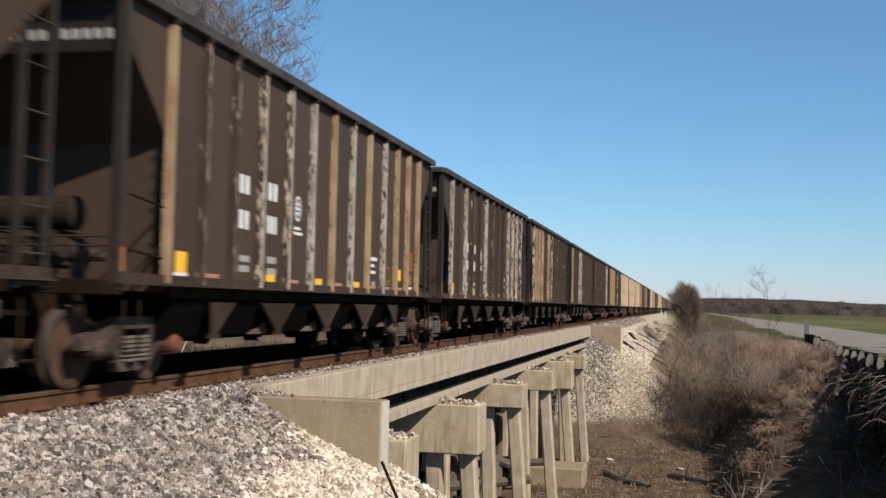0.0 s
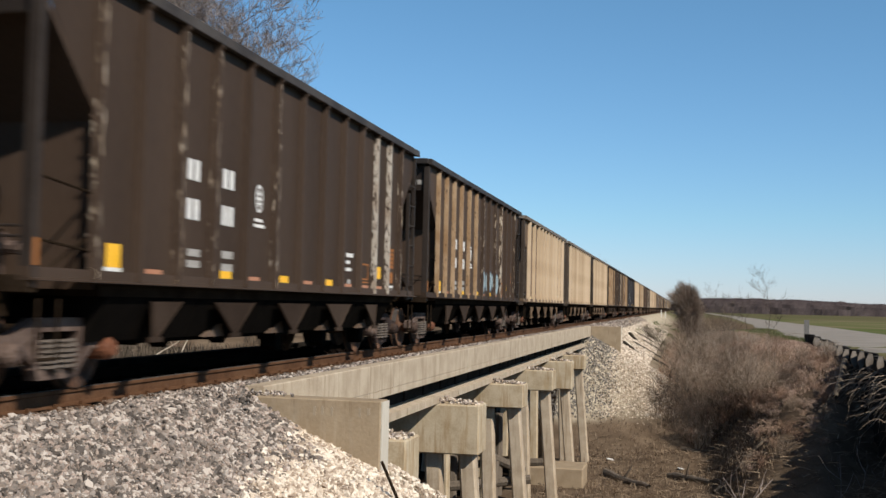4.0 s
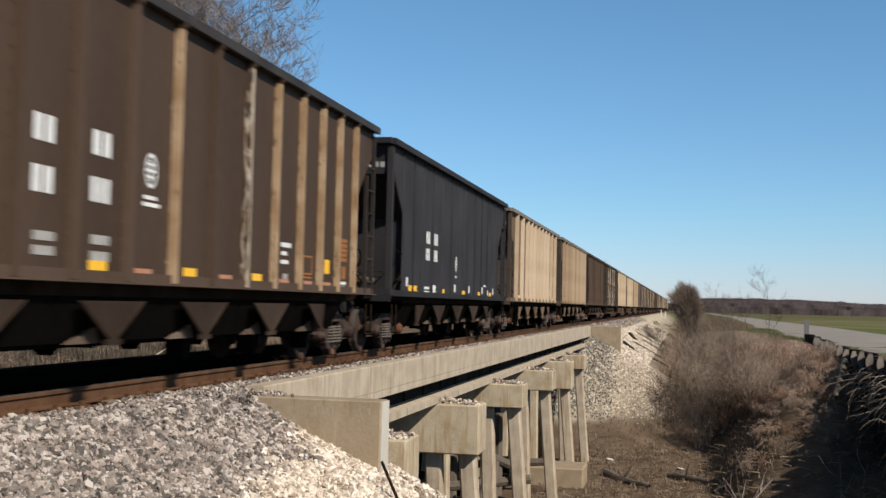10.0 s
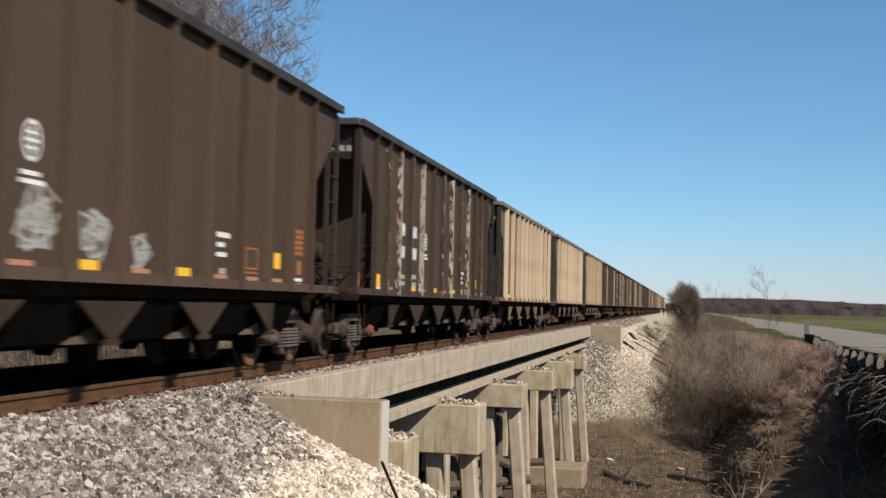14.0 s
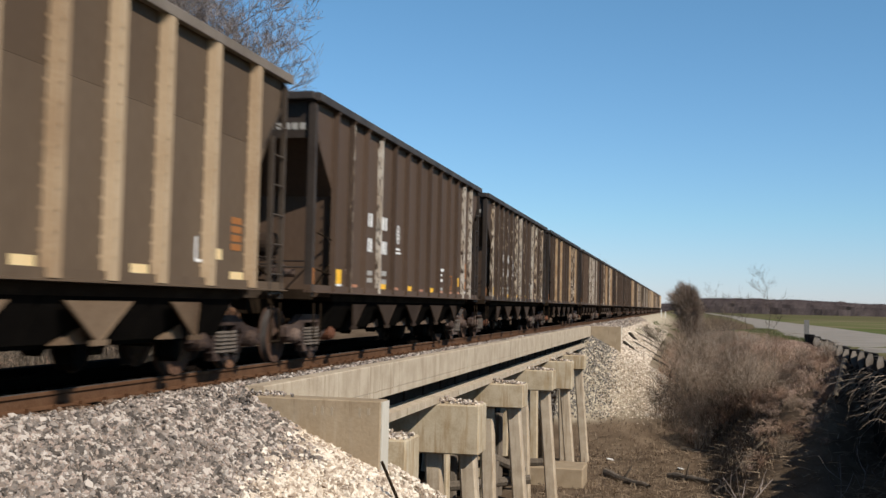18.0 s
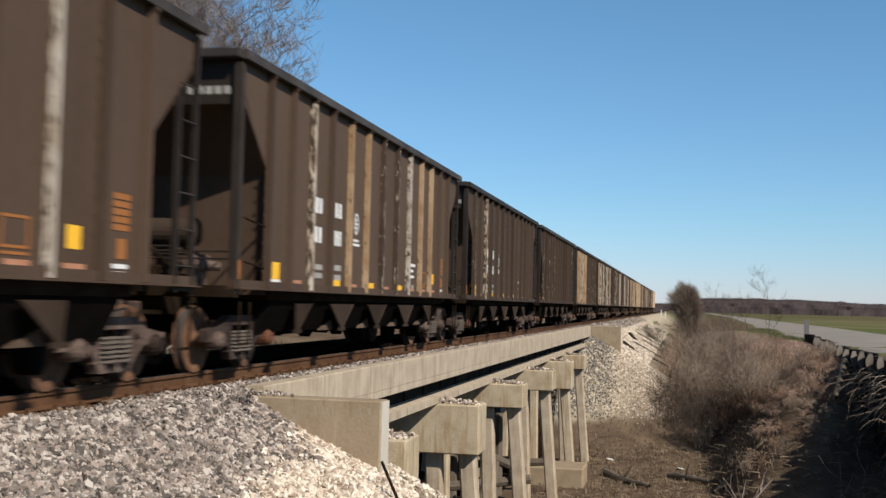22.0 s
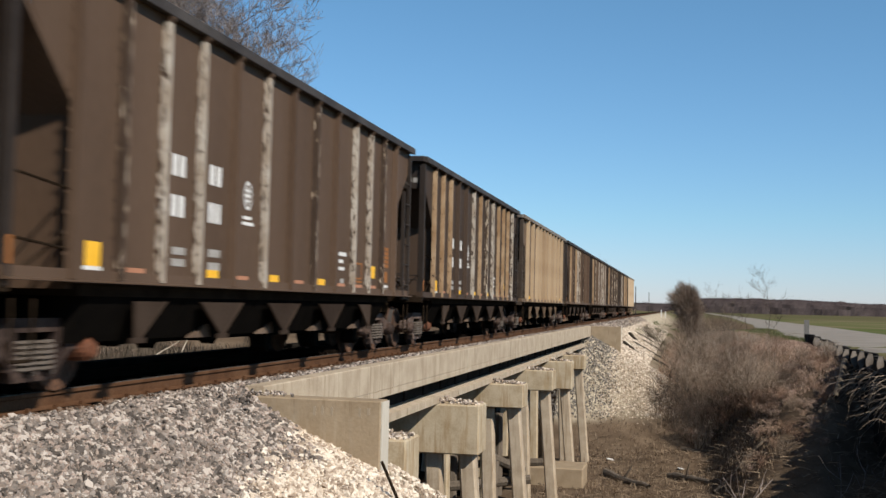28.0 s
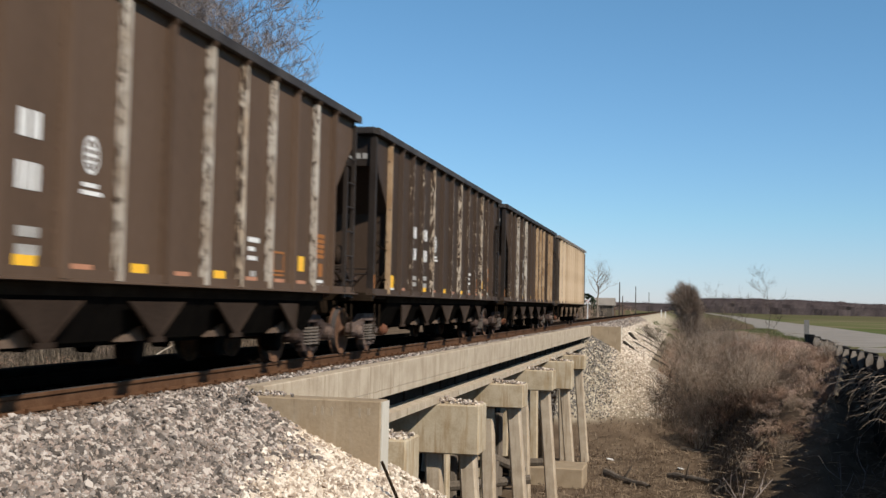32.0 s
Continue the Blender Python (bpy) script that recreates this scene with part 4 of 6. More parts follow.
    yc = [-4.66, -2.33, 0.0, 2.33, 4.66]
    for i, y in enumerate(yc):
        lo, hi = (0.1 if i == 0 else 0.70), (0.1 if i == 4 else 0.70)
        v = y - 0.12
        for s in (-1, 1):
            bm = bmesh.new()
            prism(bm, [(v - lo, 0.985), (v + hi, 0.985), (v + 0.06, 0.56), (v - 0.06, 0.56)], s * 1.43, s * 1.45, "x")
            for q in (-lo, hi):
                rod(bm, (s * 1.452, v + q * 0.97, 0.98), (s * 1.452, v + 0.08 * q, 0.57), 0.014, 5)
            box(bm, min(s * 1.43, s * 1.47), max(s * 1.43, s * 1.47), v - 0.16, v + 0.16, 0.515, 0.575)
            part("hopper_side_plate", bm, M_CHUTE if style == "tan" else M_VPLATE, car, "dusty triangular hopper plate")
            if i > 0:
                # added triangle that paints the sunlit part of the sheet between shadows
                bm = bmesh.new()
                prism(bm, [(v - 0.53, 0.525), (v + 0.06, 0.525), (v - 0.02, 0.70), (v - 0.1, 0.695)], s * 1.17, s * 1.255, "x")
                part("gate_gusset", bm, M_CHUTE if style == "tan" else M_LITPATCH, car, "added pale piece for the sunlit part of the hopper sheet")
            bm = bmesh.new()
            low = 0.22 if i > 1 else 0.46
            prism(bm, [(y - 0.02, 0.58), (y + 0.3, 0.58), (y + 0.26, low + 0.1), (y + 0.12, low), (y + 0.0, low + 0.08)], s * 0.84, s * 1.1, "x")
            # chute's shade is in its black colour
            part("discharge_chute", bm, M_SHADED, car, "discharge chute painted black for shade")
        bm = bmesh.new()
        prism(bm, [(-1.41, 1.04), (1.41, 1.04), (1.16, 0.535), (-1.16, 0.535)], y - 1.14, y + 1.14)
        # black colour paints the shadow that the side plates throw on this sheet
        part("hopper_pocket", bm, M_SHADED, car, "sloped hopper sheet painted black for shade")
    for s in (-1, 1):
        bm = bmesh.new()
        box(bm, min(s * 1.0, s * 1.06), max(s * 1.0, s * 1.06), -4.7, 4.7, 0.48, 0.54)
        # beam blackened as well, as if shaded
        part("gate_beam", bm, M_SHADED, car)
    bogie(car, -6.25)
    bogie(car, 6.25)
    # marks on the camera's side
    L = []
    X = SIDE + 0.001
    if style == "brown":
        for z, a in ((2.63, 2), (2.14, 2)):
            L += bars("mark", -3.92, z, 0.40, 0.26, 2) + bars("mark", -2.85, z, 0.42, 0.26, a if z > 2.5 else 3)
        L += [("plate", -3.86, 1.60, 0.36, 0.09, M_TEXT), ("plate", -3.86, 1.46, 0.36, 0.09, M_TEXT), ("plate", -2.82, 1.62, 0.36, 0.10, M_TEXT), ("plate", -2.82, 1.45, 0.36, 0.10, M_TEXT)]
        L += [("plate", -1.75, 2.17, 0.3, 0.045, None), ("plate", -1.72, 2.09, 0.4, 0.045, None)]
        L += [("plate", 2.7, 1.88, 0.42, 0.07, M_WHITE), ("plate", 2.62, 1.75, 0.24, 0.06, M_WHITE), ("plate", 2.65, 1.62, 0.32, 0.06, M_WHITE), ("plate", 2.7, 1.40, 0.2, 0.08, M_TEXT)]
        L += [("reflector", -5.83, 1.47, 0.3, 0.26, M_YELL), ("plate", -5.83, 1.31, 0.36, 0.07, None)]
        L += [("reflector", -2.85, 1.33, 0.36, 0.15, M_YELL), ("reflector", -0.65, 1.34, 0.36, 0.13, M_YELL), ("reflector", 1.55, 1.34, 0.36, 0.13, M_YELL)]
        L += [("reflector", y, 1.31, 0.4, 0.09, M_PINK) for y in (-4.9, -1.85, 0.45, 2.65, 3.75, 4.72)]
        L += [("reflector", 4.7, 1.62, 0.26, 0.24, M_YELL)]
        L += [("stencil_frame", 3.7, z, 0.46, 0.03, M_ORAN) for z in (1.75, 1.47, 1.41)] + [("stencil_frame", y, 1.61, 0.03, 0.25, M_ORAN) for y in (3.485, 3.915)]
        L += [("stencil", 5.64, 2.12 - 0.085 * q, 0.36, 0.066, M_ORAN) for q in range(5)] + [("stencil_line", 5.66, 1.55, 0.2, 0.22, M_ORAN)]
        L += [("plate", 5.64, 1.36, 0.32, 0.05, None), ("plate", 5.64, 1.28, 0.32, 0.05, None)]
    elif style == "tan":
        L += bars("faded_mark", -3.95, 2.72, 0.62, 0.22, 4, M_GREYL) + bars("faded_mark", -3.95, 2.24, 0.66, 0.22, 5, M_GREYL) + [("faded_mark", -0.6, 2.3, 0.18, 0.22, M_GREYL), ("faded_mark", -0.6, 2.08, 0.24, 0.05, M_GREYL)]
        L += [("faded_mark", -3.78, 1.73, 0.36, 0.34, M_GREYL), ("plate", -3.75, 1.36, 0.42, 0.02, M_TEXT), ("plate", -3.75, 1.31, 0.42, 0.02, M_TEXT), ("faded_mark", -5.7, 1.62, 0.22, 0.05, M_GREYL), ("faded_mark", -5.7, 1.54, 0.28, 0.05, M_GREYL)]
        L += [("reflector", y, 1.34, w, 0.13, M_PALEY) for y, w in ((-5.3, 0.9), (-2.62, 0.42), (-0.42, 0.4), (0.75, 0.4), (3.0, 0.4), (5.75, 0.45))]
        L += [("stencil", 5.7, z, 0.34, 0.09, M_ORAN) for z in (2.1, 1.98, 1.86, 1.74)]
        L += [("plate", 4.45, 1.66, 0.05, 0.3, None), ("plate", 4.62, 1.51, 0.36, 0.04, None), ("plate", 5.15, 1.62, 0.18, 0.14, M_PALEY)]
    else:
        for z in (2.6, 2.2):
            L += bars("mark", -3.85, z, 0.42, 0.28, 2) + bars("mark", -3.0, z, 0.42, 0.28, 2)
        L += [("plate", -5.83, 1.5, 0.16, 0.2, None), ("reflector", -5.3, 1.36, 0.8, 0.14, M_YELL), ("plate", -3.9, 1.4, 0.5, 0.06, None), ("plate", -3.9, 1.3, 0.5, 0.06, None), ("plate", -3.1, 1.38, 0.3, 0.2, None)]
        L += bars("plate", -0.5, 1.76, 0.3, 0.05, 1)
        L += [("reflector", y, 1.34, 0.4, 0.13, M_YELL) for y in (-2.1, 0.6, 3.0, 4.9)]
        L += [("plate", y, 1.45, 0.16, 0.2, None) for y in (-0.6, 1.4, 3.5, 5.4)] + [("plate", 3.9, 1.6, 0.4, 0.05, None), ("plate", 4.4, 1.4, 0.3, 0.15, None)]
    lettering(car, L, M_WHITE, X)
    if style == "brown":
        lettering(car, [("corner_reflector", -7.37, 1.44, 0.07, 0.26, M_ORAN)], M_ORAN, 1.521)
    # number row on the forward end
    for i in range(10):
        if i != 4:
            bm = bmesh.new()
            box(bm, 0.0 + 0.135 * i, 0.1 + 0.135 * i, -HALF + 0.072, -HALF + 0.078, 3.86, 3.97)
            part("end_mark", bm, M_TEXT, car, "white painted character")
    if style != "tan":
        ey, ez = (-1.75, 2.48) if style == "brown" else (-0.5, 2.1)
        bm = bmesh.new()
        seg = 24
        ring = [[bm.verts.new((X + 0.006, ey + r * math.cos(6.28319 * k / seg), ez + 1.35 * r * math.sin(6.28319 * k / seg))) for k in range(seg)] for r in (0.118, 0.15)]
        for k in range(seg):
            bm.faces.new((ring[0][k], ring[1][k], ring[1][(k + 1) % seg], ring[0][(k + 1) % seg]))
        box(bm, X, X + 0.006, ey - 0.095, ey + 0.095, ez - 0.016, ez + 0.016)
        box(bm, X, X + 0.006, ey - 0.08, ey + 0.08, ez + 0.06, ez + 0.085)
        box(bm, X, X + 0.006, ey - 0.08, ey + 0.08, ez - 0.085, ez - 0.06)
        box(bm, X, X + 0.006, ey - 0.018, ey + 0.018, ez - 0.12, ez + 0.12)
        part("emblem", bm, M_WHITE, car, "round white emblem")
    return car


# car by car: style and the state of its 13 ribs (d painted, p flaking, h half bare, t bare tan, w bare pale)
TRAIN = {-1: "dphdtdpdpdtpd", 0: "tpphhwtwtwttt", 1: "wdwpdwpddwwwh", 2: "htttpthdppdpd", 3: "tdddwwpddpddp", 4: "pdppdpddddwwp", 5: "ttttttpdphddp", 6: "tan", 7: "tan", 8: "tan",
         9: "tttttdtpdpdpd", 10: "hhdddtdhttttt", 11: "black", 12: "tan", 13: "tan", 14: "ddddddddddddd", 15: "dphpwdphphdpd", 16: "tan", 17: "tan", 18: "tan",
         19: "dpdwdddddddww", 20: "hpppphwpdwhph", 21: "dptdtdddthhtd", 22: "pdddpwhwwdwdd", 23: "ddhdttppwttdd", 24: "pdhdddddddddd", 25: "pdpdpdddddddp", 26: "tttwttppdppdp",
         27: "thwpwhphwhpth", 28: "ddphdhpdpwwwd", 29: "dpwwdwdpdwwpd", 30: "tttddwthwtttw", 31: "tan", 32: "ptdptwhdpdddd", 33: "tphddwdwhwdwd", 34: "tdpphdphpphpd", 35: "pdwpwddtttdtt", 36: "tan"}


FADED = (10, 14, 19, 22, 23)
BLEACHED = (29, 32, 33)
GREY_TAN = (7, 13, 18)


def graffiti(car, y, z, seed, material, size):
    """Looping sprayed strokes that spell nothing."""
    rng = random.Random(seed)
    bm = bmesh.new()
    p = Vector((0, y, z))
    a = rng.uniform(0, 6.28)
    pts = []
    for i in range(34):
        a += rng.uniform(0.9, 2.3)
        r = 0.55 + 0.45 * math.sin(a * 0.37 + seed)
        pts.append(Vector((SIDE + 0.004, y + size * 0.55 * r * math.cos(a) + size * 0.5 * (i / 34 - 0.5), z + size * 0.6 * r * math.sin(a))))
    prev = None
    for i, q in enumerate(pts):
        d = pts[min(i + 1, 33)] - pts[max(i - 1, 0)]
        n = Vector((0, -d.z, d.y)).normalized() * size * 0.05
        pair = (bm.verts.new(q - n), bm.verts.new(q + n))
        if prev:
            bm.faces.new((prev[0], prev[1], pair[1], pair[0]))
        prev = pair
    part("graffiti", bm, material, car, "sprayed scribble")


def block_letters(car, y0, y1, z0, z1, count, seed):
    """Sprayed block shapes side by side that spell nothing, each on a darker outline."""
    rng = random.Random(seed)
    w = (y1 - y0) / count
    for i in range(count):
        c = (y0 + w * (i + 0.5), (z0 + z1) / 2 + rng.uniform(-0.05, 0.05))
        n = rng.choice((6, 7, 8))
        ring = [(0.62 * w * rng.uniform(0.75, 1.0) * math.cos(6.28319 * k / n + 0.4), 0.62 * (z1 - z0) * rng.uniform(0.75, 1.0) * math.sin(6.28319 * k / n + 0.4)) for k in range(n)]
        for name, f, lift, ma in (("graffiti_outline", 1.0, 0.004 + 0.0006 * i, M_BLUEL), ("graffiti_fill", 0.84, 0.009 + 0.0006 * i, M_CYAN)):
            bm = bmesh.new()
            bm.faces.new([bm.verts.new((SIDE + lift, c[0] + f * p[0], c[1] + f * p[1])) for p in ring])
            part(name, bm, ma, car, "pale sprayed block shape")
        bm = bmesh.new()
        a = rng.uniform(-0.5, 0.5)
        box(bm, SIDE + 0.0095 + 0.0006 * i, SIDE + 0.0125 + 0.0006 * i, c[0] - 0.03, c[0] + 0.03, c[1] - 0.14, c[1] + 0.14 + 0.1 * a)
        part("graffiti_gap", bm, M_BLUEL, car)


def build_train():
    protos = {}
    cars = {}
    tones = {"b": M_BODYB, "l": M_BODYL, "m": M_BODY}
    swap = {"d": M_RIB_D, "p": M_RIB_P, "h": M_RIB_H, "t": M_RIB_T, "w": M_RIB_W}
    rng = random.Random(11)
    for k in range(-1, 37):
        spec = TRAIN[k]
        style = spec if spec in ("tan", "black") else "brown"
        if style not in protos:
            protos[style] = car = hopper_car(style)
        else:
            car = copy_thing(protos[style], Matrix.Identity(4))
        cars[k] = car
        if style == "brown":
            for ob in car.children:
                if "slot" in ob:
                    i = ob["slot"]
                    ob.material_slots[0].material = swap[spec[i % 13]]
            shade = tones["b" if k in BLEACHED else "l" if k in FADED else "m"]
            for ob in car.children:
                if ob.data and ob.data.materials[0] == M_BODY:
                    ob.material_slots[0].link = "OBJECT"
                    ob.material_slots[0].material = shade
                elif "slot" in ob:
                    ob.material_slots[1].material = shade
                    if spec[ob["slot"] % 13] == "d":
                        ob.material_slots[0].material = shade
    for ob in list(cars[25].children):
        if ob.name.startswith("stencil"):
            bpy.data.objects.remove(ob)
    for k in GREY_TAN:
        for ob in cars[k].children:
            if ob.data and ob.data.materials[0] in (M_TANB, M_TANU):
                ob.material_slots[0].link = "OBJECT"
                ob.material_slots[0].material = M_TANG
            elif "slot" in ob and k != 7:
                ob.material_slots[0].material = M_TANO
    for ob in cars[31].children:
        if "slot" in ob:
            ob.material_slots[0].material = M_TANO
    for k in (7, 31):
        for ob in cars[k].children:
            if ob.name.startswith("reflector"):
                ob.material_slots[0].link = "OBJECT"
                ob.material_slots[0].material = M_YELL
    for y, z, size in ((-1.6, 1.75, 0.62), (-0.55, 1.7, 0.5), (0.45, 1.55, 0.4)):
        graffiti(cars[14], y, z, int(y * 10 + 40), M_TEXT, size)
    block_letters(cars[5], 0.1, 3.1, 1.42, 2.1, 5, 3)
    return cars


# ---- the train's run: seconds and metres gone ----
RUN = [(0, 0.0), (3, 49.63), (6, 99.53), (9, 149.69), (13, 216.64), (19, 317.44), (23, 385.23), (28, 470.4), (32, 539.18)]
REAR = 25.66


def motions():
    for k, car in CARS.items():
        y = REAR - HALF + CAR * k
        walk(car, [(t, pose(0, y - s, 0)) for t, s in RUN])
    wheels = [o for car in CARS.values() for b in car.children if b.name.startswith("bogie") for o in b.children if o.name.startswith("wheelset")]
    ts = [i / FPS for i in range(32 * FPS + 1)]
    gone = [np.interp(t, [r[0] for r in RUN], [r[1] for r in RUN]) for t in ts]
    walk(wheels[0], [(t, Matrix.Rotation(s / 0.457, 4, "X")) for t, s in zip(ts, gone)])
    turn = wheels[0].animation_data
    for w in wheels[1:]:
        w.rotation_mode = "QUATERNION"
        d = w.animation_data_create()
        d.action = turn.action
        d.action_slot = turn.action_slot


build_ground()
build_track()
build_ballast()
build_bridge()
CARS = build_train()


# ---- plants ----
def branch_lines(rng, start, heading, length, radius, depth, spread, kids, out, segs=4, wob=0.18, up=0.12):
    pts, rad = [start.copy()], [radius]
    p, d = start.copy(), heading.normalized()
    for i in range(segs):
        d = (d + Vector((rng.uniform(-wob, wob), rng.uniform(-wob, wob), rng.uniform(-wob, wob) + up))).normalized()
        p = p + d * (length / segs)
        pts.append(p.copy())
        rad.append(radius * (1 - 0.75 * (i + 1) / segs))
    out.append((pts, rad))
    if depth <= 0:
        return
    for k in range(kids):
        t = rng.uniform(0.3, 1.0)
        i = min(segs - 1, int(t * segs))
        q = pts[i].lerp(pts[i + 1], t * segs - i)
        side = Vector((rng.uniform(-1, 1), rng.uniform(-1, 1), rng.uniform(-0.3, 0.7))).normalized()
        nd = (pts[i + 1] - pts[i]).normalized() * (1 - spread) + side * spread
        branch_lines(rng, q, nd, length * rng.uniform(0.45, 0.7), max(radius * 0.5, 0.004), depth - 1, spread, kids, out, max(2, segs - 1), wob, up)


def shrub_mesh(seed, height, stems, material, thick=0.014, kids=4):
    rng = random.Random(seed)
    out = []
    for _ in range(stems):
        a = rng.uniform(0, 6.283)
        lean = rng.uniform(0.1, 0.75)
        d = Vector((math.cos(a) * lean, math.sin(a) * lean, 1))
        s = Vector((math.cos(a) * rng.uniform(0, 0.35), math.sin(a) * rng.uniform(0, 0.35), -0.1))
        branch_lines(rng, s, d, height * rng.uniform(0.55, 1.0), thick, 2, 0.55, kids, out, 4, 0.2, 0.06)
    return tubes("stems", out, material)


def tree_lines(seed, height, trunk_r, first, levels, kids, spread=0.5):
    rng = random.Random(seed)
    trunk, limbs = [], []
    pts = [Vector((0, 0, -0.3))]
    rad = [trunk_r * 1.25]
    n = 8
    for i in range(1, n + 1):
        pts.append(Vector((rng.uniform(-0.12, 0.12) * i / 3, rng.uniform(-0.12, 0.12) * i / 3, height * 0.85 * i / n)))
        rad.append(trunk_r * (1 - 0.88 * i / n))
    trunk.append((pts, rad))
    for i in range(2, n + 1):
        for k in range(first):
            a = rng.uniform(0, 6.283)
            if i / n < 0.4:
                continue
            d = Vector((math.cos(a), math.sin(a), rng.uniform(0.5, 1.1)))
            branch_lines(rng, pts[i], d, height * rng.uniform(0.22, 0.34) * (1.15 - 0.4 * i / n), rad[i] * 0.5 + 0.05 * trunk_r, levels, spread, kids, limbs, 5, 0.11, 0.05)
    return trunk, limbs


def bare_tree(at, seed, height, trunk_r, first, levels, kids, label, material=None):
    t = thing("bare_tree", label, "tree", at=pose(*at))
    trunk, limbs = tree_lines(seed, height, trunk_r, first, levels, kids)
    ob = new("trunk", tubes("trunk", trunk, material or M_TREEB, 7))
    ob.parent = t
    limbs = [(p, [max(r, 0.009 if height > 15 else 0.004) for r in rad]) for p, rad in limbs]
    ob = new("crown", tubes("crown", limbs, material or M_TREEB, 3))
    ob.parent = t
    return t


def blades(name, spots, material, label, seed, wide=0.012, bend=(0.05, 0.6)):
    """Grass: each blade a bent, tapering strip; spots: x, y, z, height."""
    rng = random.Random(seed)
    vs, fs = [], []
    for x, y, z, h in spots:
        a = rng.uniform(0, 6.283)
        lean = rng.uniform(*bend) * h
        dx, dy = math.cos(a), math.sin(a)
        w = wide * rng.uniform(0.6, 1.3)
        b = len(vs)
        vs += [(x - dy * w, y + dx * w, z), (x + dy * w, y - dx * w, z), (x + dx * lean * 0.35 - dy * w * 0.7, y + dy * lean * 0.35 + dx * w * 0.7, z + h * 0.6),
               (x + dx * lean * 0.35 + dy * w * 0.7, y + dy * lean * 0.35 - dx * w * 0.7, z + h * 0.6), (x + dx * lean, y + dy * lean, z + h * max(0.25, 1.0 - 0.45 * lean / h))]
        fs += [(b, b + 1, b + 3, b + 2), (b + 2, b + 3, b + 4)]
    me = bpy.data.meshes.new(name)
    me.from_pydata(vs, [], fs)
    me.materials.append(material)
    return tagged(new(name, me), label, "grass", kind="stuff")


def bramble_mesh(seed, height, canes, material):
    """Canes that rise, arch over and tangle."""
    rng = random.Random(seed)
    out = []
    for _ in range(canes):
        a, b = rng.uniform(0, 6.283), rng.uniform(0, 6.283)
        p = Vector((0.5 * math.cos(b) * rng.random(), 0.5 * math.sin(b) * rng.random(), -0.1))
        h, reach = height * rng.uniform(0.5, 1.0), height * rng.uniform(0.4, 1.3)
        pts = []
        for i in range(8):
            t = i / 7
            pts.append(p + Vector((math.cos(a) * reach * t ** 1.4 + rng.uniform(-0.05, 0.05), math.sin(a) * reach * t ** 1.4 + rng.uniform(-0.05, 0.05), h * math.sin(2.3 * t))))
        out.append((pts, [0.013 * (1 - 0.6 * i / 7) for i in range(8)]))
        for _ in range(5):
            q = pts[rng.randrange(2, 8)]
            branch_lines(rng, q, Vector((rng.uniform(-1, 1), rng.uniform(-1, 1), rng.uniform(-0.4, 0.8))), height * rng.uniform(0.15, 0.4), 0.007, 1, 0.6, 2, out, 3, 0.3, 0.0)
    return tubes("stems", out, material)


